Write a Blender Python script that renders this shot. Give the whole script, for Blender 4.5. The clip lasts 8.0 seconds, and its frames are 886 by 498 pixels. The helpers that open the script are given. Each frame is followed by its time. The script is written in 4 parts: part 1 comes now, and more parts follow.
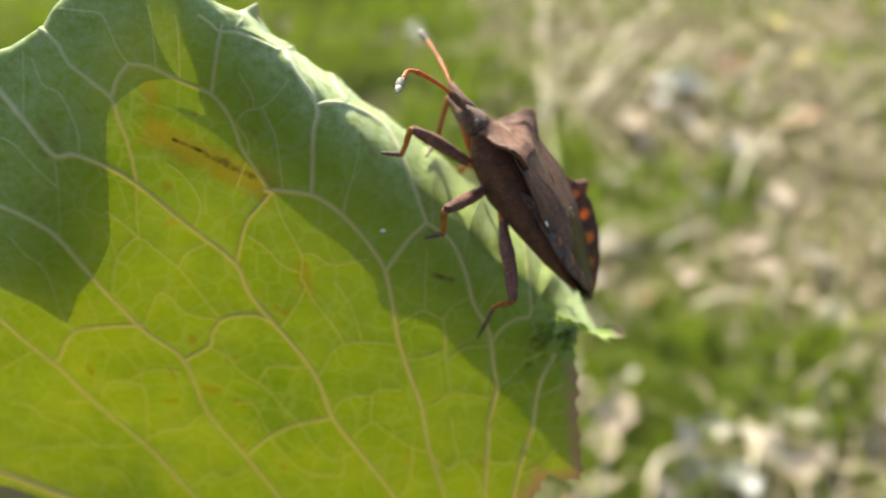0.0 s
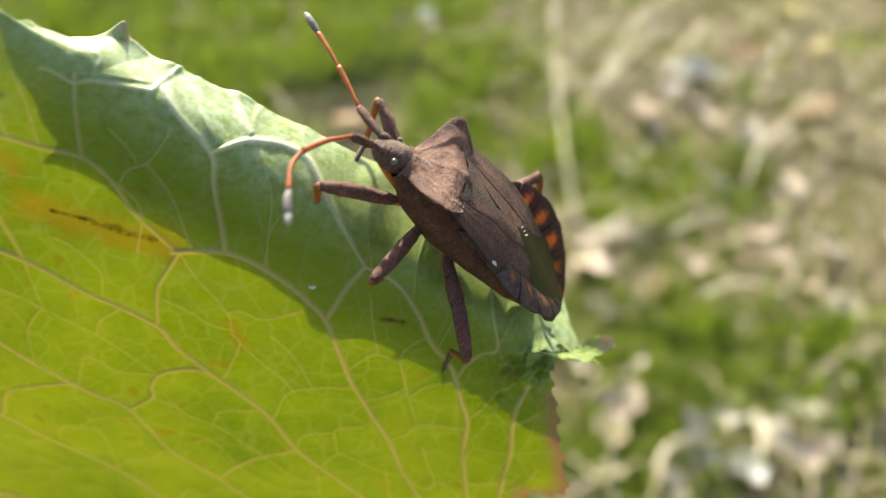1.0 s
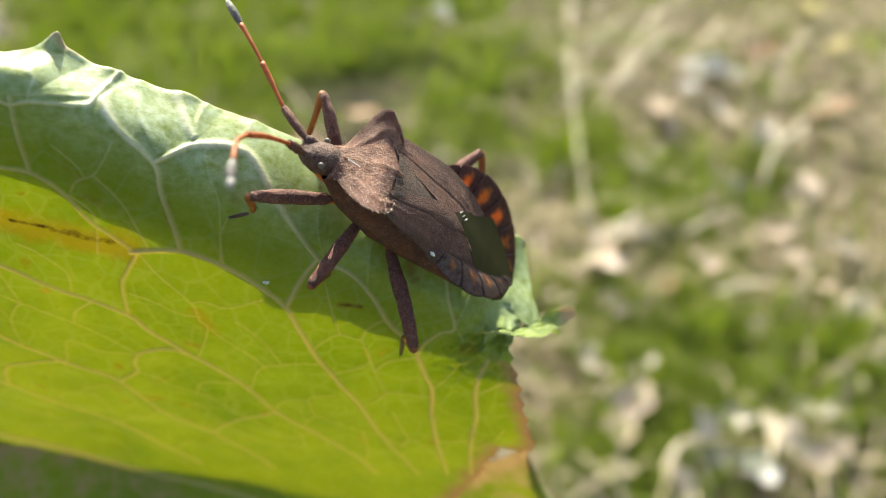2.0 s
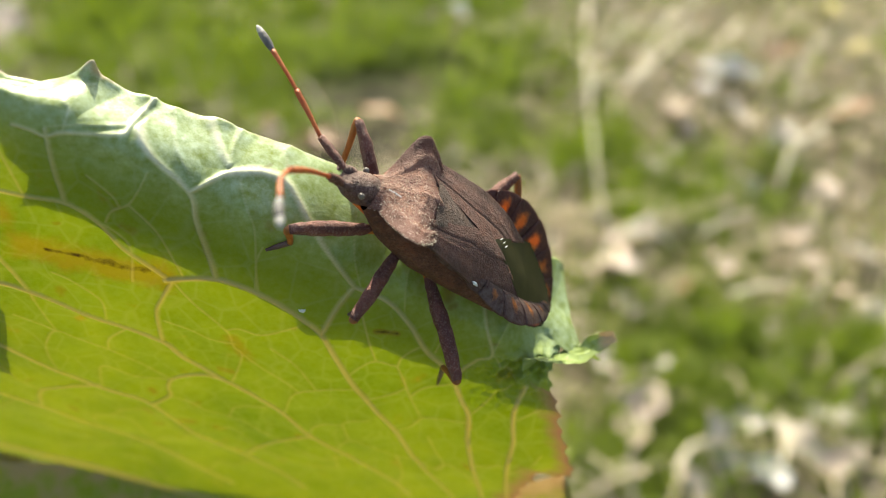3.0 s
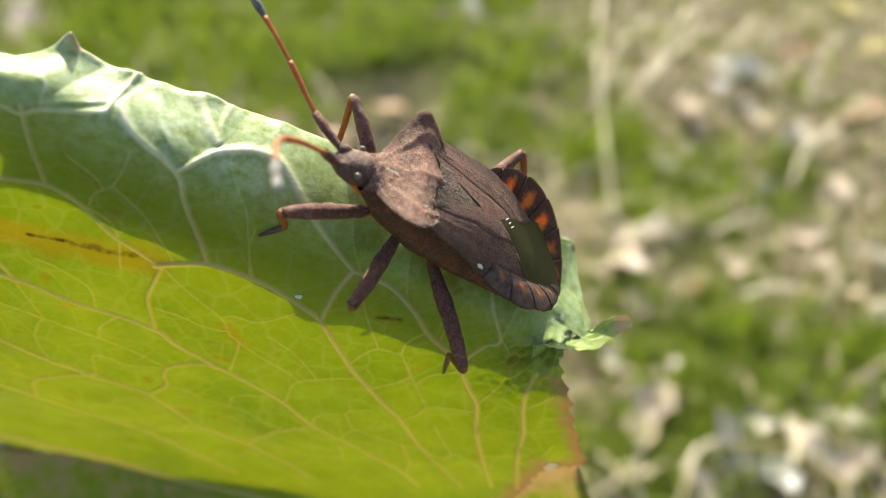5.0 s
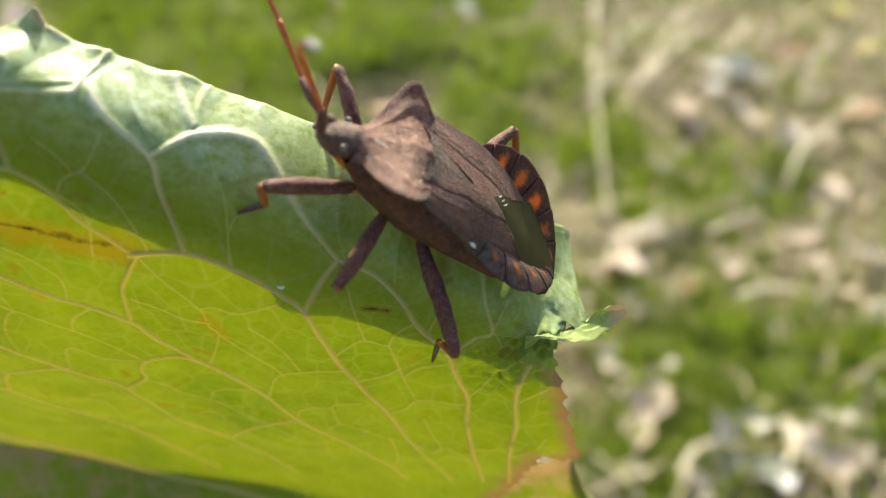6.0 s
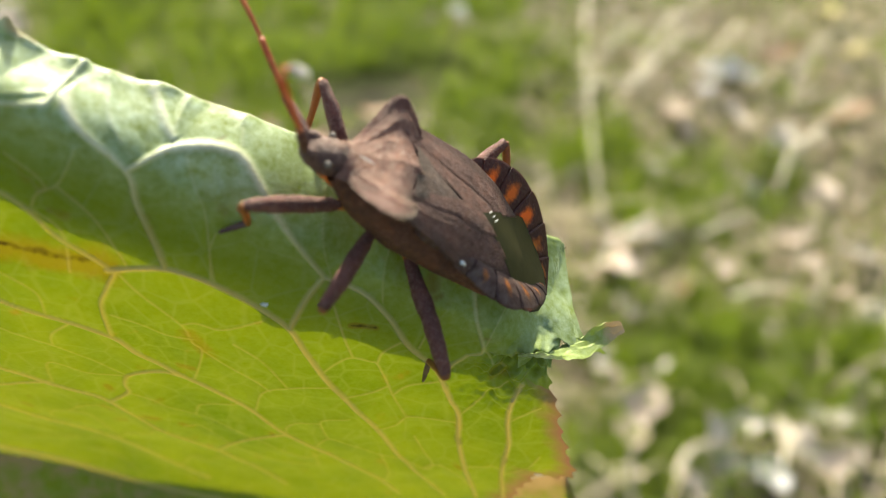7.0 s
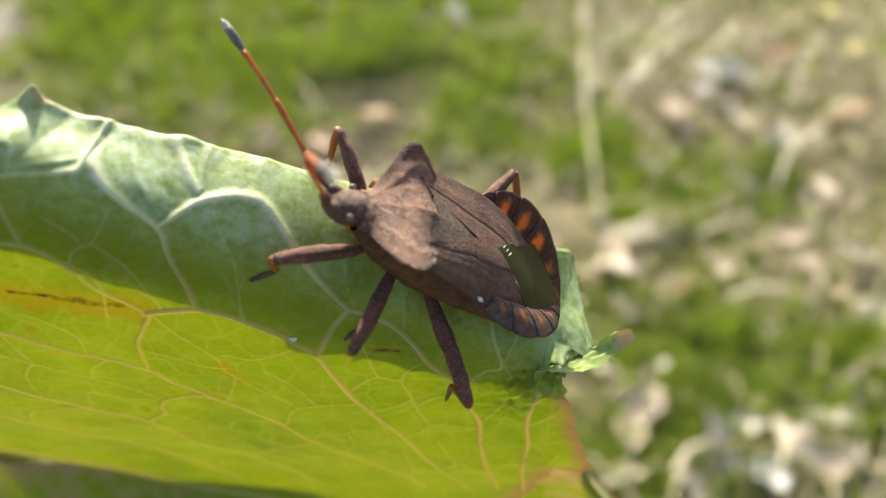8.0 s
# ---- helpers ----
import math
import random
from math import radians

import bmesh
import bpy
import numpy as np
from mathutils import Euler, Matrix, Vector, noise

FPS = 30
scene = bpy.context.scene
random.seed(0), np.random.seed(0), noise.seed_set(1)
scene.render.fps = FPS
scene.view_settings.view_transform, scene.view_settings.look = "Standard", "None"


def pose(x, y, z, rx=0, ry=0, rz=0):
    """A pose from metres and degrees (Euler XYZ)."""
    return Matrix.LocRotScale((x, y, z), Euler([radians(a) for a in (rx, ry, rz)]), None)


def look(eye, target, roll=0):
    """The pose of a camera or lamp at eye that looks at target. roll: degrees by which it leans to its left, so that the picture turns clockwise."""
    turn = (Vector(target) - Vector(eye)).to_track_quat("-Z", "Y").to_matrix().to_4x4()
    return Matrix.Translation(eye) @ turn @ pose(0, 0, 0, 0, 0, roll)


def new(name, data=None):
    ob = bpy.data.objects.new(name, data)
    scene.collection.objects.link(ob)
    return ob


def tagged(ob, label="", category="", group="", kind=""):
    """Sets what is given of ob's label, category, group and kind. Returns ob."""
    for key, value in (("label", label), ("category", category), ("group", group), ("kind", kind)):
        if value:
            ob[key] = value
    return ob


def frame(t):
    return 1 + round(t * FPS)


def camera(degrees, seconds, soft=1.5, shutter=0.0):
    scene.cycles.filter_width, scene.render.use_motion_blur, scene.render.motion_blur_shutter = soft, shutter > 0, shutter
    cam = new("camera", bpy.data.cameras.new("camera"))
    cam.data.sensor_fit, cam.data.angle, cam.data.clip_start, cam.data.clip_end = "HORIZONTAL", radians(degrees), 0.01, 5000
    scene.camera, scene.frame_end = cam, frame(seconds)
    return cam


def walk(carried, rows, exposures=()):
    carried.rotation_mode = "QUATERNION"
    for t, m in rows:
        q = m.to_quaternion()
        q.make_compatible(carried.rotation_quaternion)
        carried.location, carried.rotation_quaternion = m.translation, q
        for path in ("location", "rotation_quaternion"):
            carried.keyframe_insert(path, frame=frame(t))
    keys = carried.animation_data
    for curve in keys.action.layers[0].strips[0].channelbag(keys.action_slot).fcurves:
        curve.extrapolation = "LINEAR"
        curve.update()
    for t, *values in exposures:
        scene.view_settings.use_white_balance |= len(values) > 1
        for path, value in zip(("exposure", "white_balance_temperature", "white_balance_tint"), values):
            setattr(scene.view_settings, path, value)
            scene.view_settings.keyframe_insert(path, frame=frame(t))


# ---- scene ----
from mathutils.kdtree import KDTree

cam = camera(60.0, 8.0, soft=0.95, shutter=0.35)
cam.data.dof.use_dof = True
cam.data.dof.focus_distance = 0.0357
cam.data.dof.aperture_fstop = 31.0
walk(cam, [
    (0.0, pose(0, 0, 0.42, 51.73, 0, -4.30)),
    (0.5, pose(0, 0, 0.42, 51.22, 0, -3.80)),
    (1.0, pose(0, 0, 0.42, 50.68, 0, -3.36)),
    (1.5, pose(0, 0, 0.42, 50.51, 0, -3.03)),
    (2.0, pose(0, 0, 0.42, 50.38, 0, -2.20)),
    (2.2, pose(0, 0, 0.42, 50.34, 0, -1.98)),
    (3.3, pose(0, 0, 0.42, 50.08, 0, -0.55)),
    (3.5, pose(0, 0, 0.42, 50.00, 0, -0.39)),
    (4.0, pose(0, 0, 0.42, 50.00, 0, -0.17)),
    (4.5, pose(0, 0, 0.42, 50.00, 0, 0.00)),
    (4.7, pose(0, 0, 0.42, 50.00, 0, 0.06)),
    (5.8, pose(0, 0, 0.42, 50.08, 0, -0.17)),
    (6.0, pose(0, 0, 0.42, 50.13, 0, -0.33)),
    (6.5, pose(0, 0, 0.42, 50.30, 0, -0.66)),
    (7.0, pose(0, 0, 0.42, 50.38, 0, -0.94)),
    (7.5, pose(0, 0, 0.42, 50.42, 0, -1.16)),
    (8.0, pose(0, 0, 0.42, 50.38, 0, -1.10))
], exposures=[(0.0, 1.18, 7000, 4), (8.0, 1.18, 7000, 4)])

# ---- sky, sun ----
SUN = Vector((-0.103, 0.775, 0.622)).normalized()
world = bpy.data.worlds.new("world")
scene.world = world
world.use_nodes = True
wn = world.node_tree
sky = wn.nodes.new("ShaderNodeTexSky")
sky.sky_type, sky.sun_disc = "NISHITA", False
sky.sun_elevation = math.asin(SUN.z)
sky.sun_rotation = math.atan2(SUN.x, SUN.y)
wn.links.new(sky.outputs[0], wn.nodes["Background"].inputs[0])
wn.nodes["Background"].inputs[1].default_value = 0.135
sky.air_density, sky.dust_density, sky.ozone_density = 0.7, 3.0, 0.6
sun = new("sun", bpy.data.lights.new("sun", "SUN"))
sun.data.energy, sun.data.angle, sun.data.color = 5.0, radians(0.55), (1.0, 0.955, 0.82)
sun.matrix_world = look(SUN * 3, (0, 0, 0))

MM = 0.001
rng = np.random.default_rng(7)


# ---- material helpers ----
class Nodes:
    def __init__(self, name):
        self.mat = bpy.data.materials.new(name)
        self.mat.use_nodes = True
        self.tree = self.mat.node_tree
        self.bsdf = self.tree.nodes["Principled BSDF"]
        self.out = self.tree.nodes["Material Output"]

    def node(self, kind, **inputs):
        n = self.tree.nodes.new(kind)
        for k, v in inputs.items():
            s = n.inputs[k.replace("_", " ")]
            if isinstance(v, bpy.types.NodeSocket):
                self.tree.links.new(v, s)
            else:
                s.default_value = v
        return n

    def link(self, a, b):
        self.tree.links.new(a, b)

    def coord(self):
        return self.tree.nodes.new("ShaderNodeTexCoord").outputs["Object"]

    def noise(self, scale, detail=3.0, rough=0.55, vec=None):
        n = self.node("ShaderNodeTexNoise", Scale=scale, Detail=detail, Roughness=rough)
        self.link(vec or self.coord(), n.inputs["Vector"])
        return n.outputs["Fac"]

    def voronoi(self, scale, feature="F1", vec=None, rnd=1.0):
        n = self.tree.nodes.new("ShaderNodeTexVoronoi")
        n.feature = feature
        n.inputs["Scale"].default_value = scale
        n.inputs["Randomness"].default_value = rnd
        self.link(vec or self.coord(), n.inputs["Vector"])
        return n.outputs["Distance"]

    def ramp(self, fac, stops):
        n = self.tree.nodes.new("ShaderNodeValToRGB")
        el = n.color_ramp.elements
        while len(el) < len(stops):
            el.new(0.5)
        for e, (p, c) in zip(el, stops):
            e.position = p
            e.color = (*c, 1) if len(c) == 3 else c
        self.link(fac, n.inputs[0])
        return n.outputs[0]

    def grey(self, fac, a, b):
        n = self.tree.nodes.new("ShaderNodeMapRange")
        n.inputs[1].default_value, n.inputs[2].default_value = a, b
        self.link(fac, n.inputs[0])
        return n.outputs[0]

    def mix(self, fac, a, b, blend="MIX"):
        n = self.tree.nodes.new("ShaderNodeMix")
        n.data_type, n.blend_type = "RGBA", blend
        for v, s in ((fac, n.inputs[0]), (a, n.inputs[6]), (b, n.inputs[7])):
            if isinstance(v, bpy.types.NodeSocket):
                self.link(v, s)
            else:
                s.default_value = v if isinstance(v, float) else (*v, 1)
        return n.outputs[2]

    def math(self, op, a, b=0.0):
        n = self.tree.nodes.new("ShaderNodeMath")
        n.operation = op
        for v, s in ((a, n.inputs[0]), (b, n.inputs[1])):
            if isinstance(v, bpy.types.NodeSocket):
                self.link(v, s)
            else:
                s.default_value = v
        return n.outputs[0]

    def attr(self, name):
        n = self.tree.nodes.new("ShaderNodeAttribute")
        n.attribute_name = name
        return n.outputs["Fac"]

    def bump(self, height, strength, distance):
        n = self.node("ShaderNodeBump", Strength=strength, Distance=distance, Height=height)
        self.link(n.outputs[0], self.bsdf.inputs["Normal"])
        return n.outputs[0]

    def base(self, colour):
        if isinstance(colour, bpy.types.NodeSocket):
            self.link(colour, self.bsdf.inputs["Base Color"])
        else:
            self.bsdf.inputs["Base Color"].default_value = (*colour, 1)

    def set(self, rough=0.6, spec=0.4):
        self.bsdf.inputs["Roughness"].default_value = rough
        self.bsdf.inputs["Specular IOR Level"].default_value = spec
        return self

    def translucent(self, colour, share, normal=None):
        t = self.tree.nodes.new("ShaderNodeBsdfTranslucent")
        if isinstance(colour, bpy.types.NodeSocket):
            self.link(colour, t.inputs[0])
        else:
            t.inputs[0].default_value = (*colour, 1)
        if normal:
            self.link(normal, t.inputs["Normal"])
        m = self.tree.nodes.new("ShaderNodeMixShader")
        if isinstance(share, bpy.types.NodeSocket):
            self.link(share, m.inputs[0])
        else:
            m.inputs[0].default_value = share
        self.link(self.bsdf.outputs[0], m.inputs[1])
        self.link(t.outputs[0], m.inputs[2])
        self.link(m.outputs[0], self.out.inputs[0])


def leaf_material():
    n = Nodes("dock_leaf")
    n.set(0.45, 0.38)
    stain, margin, crumple, rib = n.attr("stain"), n.attr("margin"), n.attr("crumple"), n.attr("rib")
    fine = n.noise(2600, 4, 0.65)
    blot = n.noise(160, 3, 0.6)
    cells = n.grey(n.voronoi(560, "DISTANCE_TO_EDGE"), 0.0, 0.06)
    tiny = n.grey(n.voronoi(1900, "DISTANCE_TO_EDGE"), 0.0, 0.12)
    front = n.ramp(blot, [(0.3, (0.225, 0.315, 0.01)), (0.7, (0.33, 0.425, 0.03))])
    front = n.mix(n.math("MULTIPLY", n.grey(fine, 0.35, 0.75), 0.4), front, (0.42, 0.52, 0.14))
    # pale waxy underside, whitened further to paint in sunlight on rim and fold
    pale = n.math("MULTIPLY", n.attr("lit_bloom"), n.grey(n.math("ADD", n.math("MULTIPLY", fine, 0.7), n.noise(900, 5, 0.7)), 0.5, 1.15))
    n.link(n.math("ADD", 0.16, n.math("MULTIPLY", n.attr("lit_bloom"), 0.35)), n.bsdf.inputs["Specular IOR Level"])
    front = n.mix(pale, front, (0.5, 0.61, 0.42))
    n.bsdf.inputs["Sheen Weight"].default_value = 0.2
    n.bsdf.inputs["Sheen Tint"].default_value = (0.8, 0.92, 1.0, 1)
    n.bsdf.inputs["Sheen Roughness"].default_value = 0.4
    front = n.mix(n.math("MULTIPLY", n.math("SUBTRACT", 1.0, cells), 0.25), front, (0.36, 0.45, 0.24))
    back = n.ramp(blot, [(0.3, (0.058, 0.08, 0.0)), (0.7, (0.124, 0.13, 0.0))])
    back = n.mix(n.math("MULTIPLY", n.grey(n.noise(75, 4, 0.6), 0.45, 0.7), 0.55), back, (0.05, 0.085, 0.0))
    back = n.mix(n.math("MULTIPLY", n.math("SUBTRACT", 1.0, tiny), 0.22), back, (0.09, 0.13, 0.0))
    back = n.mix(n.math("MULTIPLY", n.math("SUBTRACT", 1.0, cells), 0.3), back, (0.17, 0.17, 0.003))
    speck = n.grey(n.noise(420, 3, 0.7), 0.66, 0.76)
    back = n.mix(n.math("MULTIPLY", speck, 0.55), back, (0.24, 0.1, 0.0))
    front = n.mix(n.math("MULTIPLY", speck, 0.25), front, (0.2, 0.11, 0.03))
    rust = n.grey(n.math("ADD", stain, n.math("MULTIPLY", n.math("SUBTRACT", n.noise(900, 4, 0.7), 0.5), 0.9)), 0.25, 0.6)
    dark = n.grey(n.math("ADD", stain, n.math("MULTIPLY", n.math("SUBTRACT", n.noise(1500, 4, 0.7), 0.5), 0.7)), 0.72, 0.98)
    back = n.mix(n.math("MULTIPLY", rust, 0.75), back, (0.15, 0.1, 0.0))
    front = n.mix(n.math("MULTIPLY", rust, 0.6), front, (0.16, 0.11, 0.03))
    back, front = n.mix(dark, back, (0.02, 0.01, 0.0)), n.mix(dark, front, (0.04, 0.025, 0.015))
    red = n.grey(n.math("ADD", margin, n.math("MULTIPLY", n.math("SUBTRACT", n.noise(500, 3, 0.6), 0.5), 0.6)), 0.3, 1.05)
    back, front = n.mix(red, back, (0.12, 0.04, 0.012)), n.mix(red, front, (0.42, 0.26, 0.2))
    cr = n.math("MULTIPLY", crumple, n.grey(n.noise(700, 4, 0.7), 0.4, 0.6))
    back = n.mix(cr, back, (0.04, 0.07, 0.0))
    husk = n.grey(n.math("ADD", n.attr("dry"), n.math("MULTIPLY", n.math("SUBTRACT", n.noise(600, 4, 0.7), 0.5), 1.6)), 0.35, 0.75)
    back, front = n.mix(husk, back, (0.2, 0.12, 0.04)), n.mix(n.math("MULTIPLY", husk, 0.85), front, (0.5, 0.38, 0.24))
    ribs = n.grey(n.math("ADD", rib, n.math("MULTIPLY", n.math("SUBTRACT", fine, 0.5), 0.2)), 0.12, 0.95)
    back, front = n.mix(ribs, back, (0.15, 0.1, 0.004)), n.mix(ribs, front, n.mix(n.attr("lit_bloom"), (0.66, 0.62, 0.26), (0.92, 0.94, 0.66)))
    n.base(front)
    h = n.math("ADD", n.math("MULTIPLY", fine, 0.5), n.math("MULTIPLY", tiny, 0.05))
    nm = n.bump(h, 0.5, 0.0001)
    n.translucent(back, n.math("SUBTRACT", 0.5, n.math("MULTIPLY", pale, 0.42)), nm)
    return n.mat


def shell_material(name, lo, hi, dust, rough=0.6, scale=1.0, dark=None, dots=0.4, clear=0.0, marks=None):
    """Pitted cuticle with pale dust and dark punctures."""
    n = Nodes(name)
    n.set(rough, 0.35)
    big, mid, fine = n.noise(420 * scale, 4, 0.65), n.noise(2400 * scale, 4, 0.7), n.noise(9000 * scale, 3, 0.7)
    col = n.ramp(n.math("ADD", n.math("MULTIPLY", big, 0.6), n.math("MULTIPLY", mid, 0.4)), [(0.38, lo), (0.6, hi)])
    col = n.mix(n.math("MULTIPLY", n.grey(n.noise(900 * scale, 3, 0.6), 0.5, 0.7), 0.4), col, (hi[0] * 1.3, hi[1] * 0.95, hi[2] * 0.6))
    col = n.mix(n.math("MULTIPLY", n.grey(n.math("MULTIPLY", mid, fine), 0.26, 0.42), 0.4), col, dust)
    col = n.mix(n.math("MULTIPLY", n.grey(fine, 0.5, 0.68), 0.28), col, dust)
    col = n.mix(n.math("MULTIPLY", n.grey(n.noise(1300 * scale, 4, 0.7), 0.52, 0.7), 0.45), col, tuple(c * 0.55 for c in lo))
    pits = n.grey(n.voronoi(8500 * scale), 0.12, 0.42)
    col = n.mix(n.math("MULTIPLY", n.math("SUBTRACT", 1.0, pits), dots), col, dark or tuple(c * 0.3 for c in lo))
    for mark, tone in marks or ():
        col = n.mix(n.attr(mark), col, tone)
    n.base(col)
    h = n.math("ADD", n.math("MULTIPLY", pits, 0.5), n.math("ADD", n.math("MULTIPLY", mid, 0.9), n.math("MULTIPLY", fine, 0.9)))
    n.bump(h, 0.9, 0.00011)
    n.bsdf.inputs["Coat Weight"].default_value = clear
    return n.mat


def plain_material(name, lo, hi, rough=0.5, scale=900, spec=0.4, thin=None, share=0.3):
    n = Nodes(name)
    n.set(rough, spec)
    f = n.noise(scale, 4, 0.6)
    n.base(n.ramp(f, [(0.32, lo), (0.68, hi)]))
    nm = n.bump(n.noise(scale * 3, 3), 0.5, 0.15 / scale)
    if thin:
        n.translucent(thin, share, nm)
    return n.mat


LEAF = leaf_material()
SHELL = shell_material("pronotum_cuticle", (0.12, 0.046, 0.032), (0.25, 0.118, 0.08), (0.42, 0.31, 0.25), scale=1.2, marks=[("flank", (0.085, 0.026, 0.018))])
CORIUM = shell_material("corium_cuticle", (0.085, 0.033, 0.024), (0.16, 0.072, 0.05), (0.27, 0.19, 0.155), scale=1.4, marks=[("suture", (0.018, 0.009, 0.007))])
SCUTE = shell_material("scutellum_cuticle", (0.05, 0.03, 0.022), (0.115, 0.07, 0.052), (0.26, 0.19, 0.15), scale=1.4)
BELLY = shell_material("belly_cuticle", (0.06, 0.022, 0.013), (0.15, 0.055, 0.028), (0.24, 0.12, 0.07))
HEADM = shell_material("head_cuticle", (0.06, 0.027, 0.02), (0.16, 0.085, 0.065), (0.36, 0.27, 0.225), scale=1.3)
FEMUR = shell_material("femur_cuticle", (0.09, 0.027, 0.02), (0.2, 0.075, 0.055), (0.42, 0.3, 0.25), scale=1.5)
TIBIA = plain_material("tibia_cuticle", (0.2, 0.07, 0.02), (0.4, 0.17, 0.05), 0.5, 1500, thin=(0.5, 0.2, 0.04), share=0.25)
TARSUS = plain_material("tarsus_cuticle", (0.07, 0.04, 0.03), (0.15, 0.09, 0.07), 0.55, 1500)
JOINT = plain_material("orange_joint", (0.42, 0.12, 0.02), (0.62, 0.24, 0.05), 0.5, 1800, thin=(0.6, 0.2, 0.03), share=0.2)


def plate_material():
    n = Nodes("edge_plate")
    n.set(0.5, 0.4)
    mid, fine = n.noise(1500, 4, 0.7), n.noise(7000, 3, 0.7)
    col = n.ramp(mid, [(0.3, (0.05, 0.016, 0.011)), (0.7, (0.13, 0.042, 0.028))])
    col = n.mix(n.math("MULTIPLY", n.attr("dusty"), n.grey(n.noise(3000, 4, 0.7), 0.3, 0.7)), col, (0.27, 0.2, 0.17))
    col = n.mix(n.math("MULTIPLY", n.grey(fine, 0.5, 0.7), 0.35), col, (0.24, 0.17, 0.15))
    spot = n.grey(n.math("ADD", n.attr("spot"), n.math("MULTIPLY", n.math("SUBTRACT", mid, 0.5), 1.5)), 0.3, 0.85)
    n.base(n.mix(spot, col, (0.6, 0.19, 0.03)))
    nm = n.bump(n.math("ADD", mid, fine), 0.8, 0.00006)
    n.translucent(n.mix(spot, (0.1, 0.02, 0.01), (0.85, 0.28, 0.02)), 0.5, nm)
    return n.mat


PLATE = plate_material()
ANTENNA = plain_material("antenna_orange", (0.36, 0.085, 0.025), (0.55, 0.17, 0.05), 0.5, 2200, thin=(0.6, 0.14, 0.03), share=0.25)
SCAPE = shell_material("scape_cuticle", (0.09, 0.03, 0.022), (0.2, 0.075, 0.055), (0.36, 0.24, 0.2), scale=1.6)
CLUB = plain_material("antenna_club", (0.06, 0.055, 0.052), (0.26, 0.245, 0.23), 0.7, 1300)
CLUB_TIP = plain_material("club_tip", (0.32, 0.3, 0.27), (0.5, 0.47, 0.43), 0.8, 1300)
EYE = plain_material("compound_eye", (0.09, 0.075, 0.06), (0.2, 0.17, 0.14), 0.28, 4000, 0.7)


def membrane_material():
    n = Nodes("wing_membrane")
    n.set(0.4, 0.12)
    f = n.noise(700, 3)
    n.base(n.ramp(f, [(0.3, (0.022, 0.021, 0.008)), (0.7, (0.042, 0.038, 0.015))]))
    n.bump(n.noise(1800, 3), 0.25, 0.00003)
    return n.mat


MEMBRANE = membrane_material()


# ---- mesh helpers ----
def link_mesh(name, verts, faces, material, parent=None, label="", smooth=True):
    me = bpy.data.meshes.new(name)
    me.from_pydata([tuple(v) for v in verts], [], faces)
    me.validate()
    if smooth:
        me.polygons.foreach_set("use_smooth", [True] * len(me.polygons))
    for m in material if isinstance(material, (list, tuple)) else (material,):
        me.materials.append(m)
    me.update()
    ob = new(name, me)
    ob.parent = parent
    if label:
        tagged(ob, label)
    return ob


def sheet(fn, nu, nv, closed_u=False):
    """Grid of fn(u, v) with u, v from 0 to 1."""
    verts, faces = [], []
    cu = nu if closed_u else nu + 1
    for j in range(nv + 1):
        for i in range(cu):
            verts.append(fn(i / nu, j / nv))
    for j in range(nv):
        for i in range(nu):
            k = (i + 1) % cu
            faces.append((j * cu + i, j * cu + k, (j + 1) * cu + k, (j + 1) * cu + i))
    return verts, faces


def smooth_line(points, steps):
    """Catmull-Rom through points."""
    pts = [Vector(p) for p in points]
    pts = [2 * pts[0] - pts[1], *pts, 2 * pts[-1] - pts[-2]]
    out = []
    for i in range(1, len(pts) - 2):
        a, b, c, d = pts[i - 1:i + 3]
        for k in range(steps):
            t = k / steps
            out.append(0.5 * (2 * b + (c - a) * t + (2 * a - 5 * b + 4 * c - d) * t * t + (3 * b - a - 3 * c + d) * t ** 3))
    out.append(pts[-2])
    return out


def tube(points, radii, sides=8, cap=True, flat=1.0):
    """Verts and faces of a tube along points (millimetres to metres), with one radius a point."""
    verts, faces = [], []
    n = len(points)
    up = Vector((0.13, 0.31, 0.94))
    for i, p in enumerate(points):
        d = (points[min(i + 1, n - 1)] - points[max(i - 1, 0)]).normalized()
        a = d.cross(up)
        if a.length < 0.1:
            a = d.cross(Vector((1, 0, 0)))
        a.normalize()
        b = a.cross(d)
        for k in range(sides):
            w = 2 * math.pi * k / sides
            verts.append((p + (a * math.cos(w) + b * math.sin(w) * flat) * radii[i]) * MM)
    for i in range(n - 1):
        for k in range(sides):
            m = (k + 1) % sides
            faces.append((i * sides + k, i * sides + m, (i + 1) * sides + m, (i + 1) * sides + k))
    if cap:
        for i in (0, n - 1):
            verts.append(points[i] * MM)
            c = len(verts) - 1
            for k in range(sides):
                m = (k + 1) % sides
                faces.append((c, i * sides + m, i * sides + k) if i == 0 else (c, i * sides + k, i * sides + m))
    return verts, faces


def limb(name, points, radii, material, parent, label="", sides=10, steps=6, rough=0.0, flat=1.0):
    line = smooth_line(points, steps)
    rad = np.interp(np.linspace(0, 1, len(line)), np.linspace(0, 1, len(radii)), radii)
    v, f = tube(line, rad, sides, True, flat)
    if rough:
        v = [p + Vector(rng.normal(0, rough, 3)) * MM for p in v]
    return link_mesh(name, v, f, material, parent, label)


# ---- dock leaf: axes x, y in the blade, z towards its underside ----
E1, E2 = np.array((0.753, -0.660)), np.array((0.660, 0.753))
ROLL = 2.65
TIGHT = 0.5
RIM = 3.6
WAVE = (-24, -21, -19, -18, -17, -16, -14, -12, -9, -6, -3, 0, 3, 6, 8, 10)


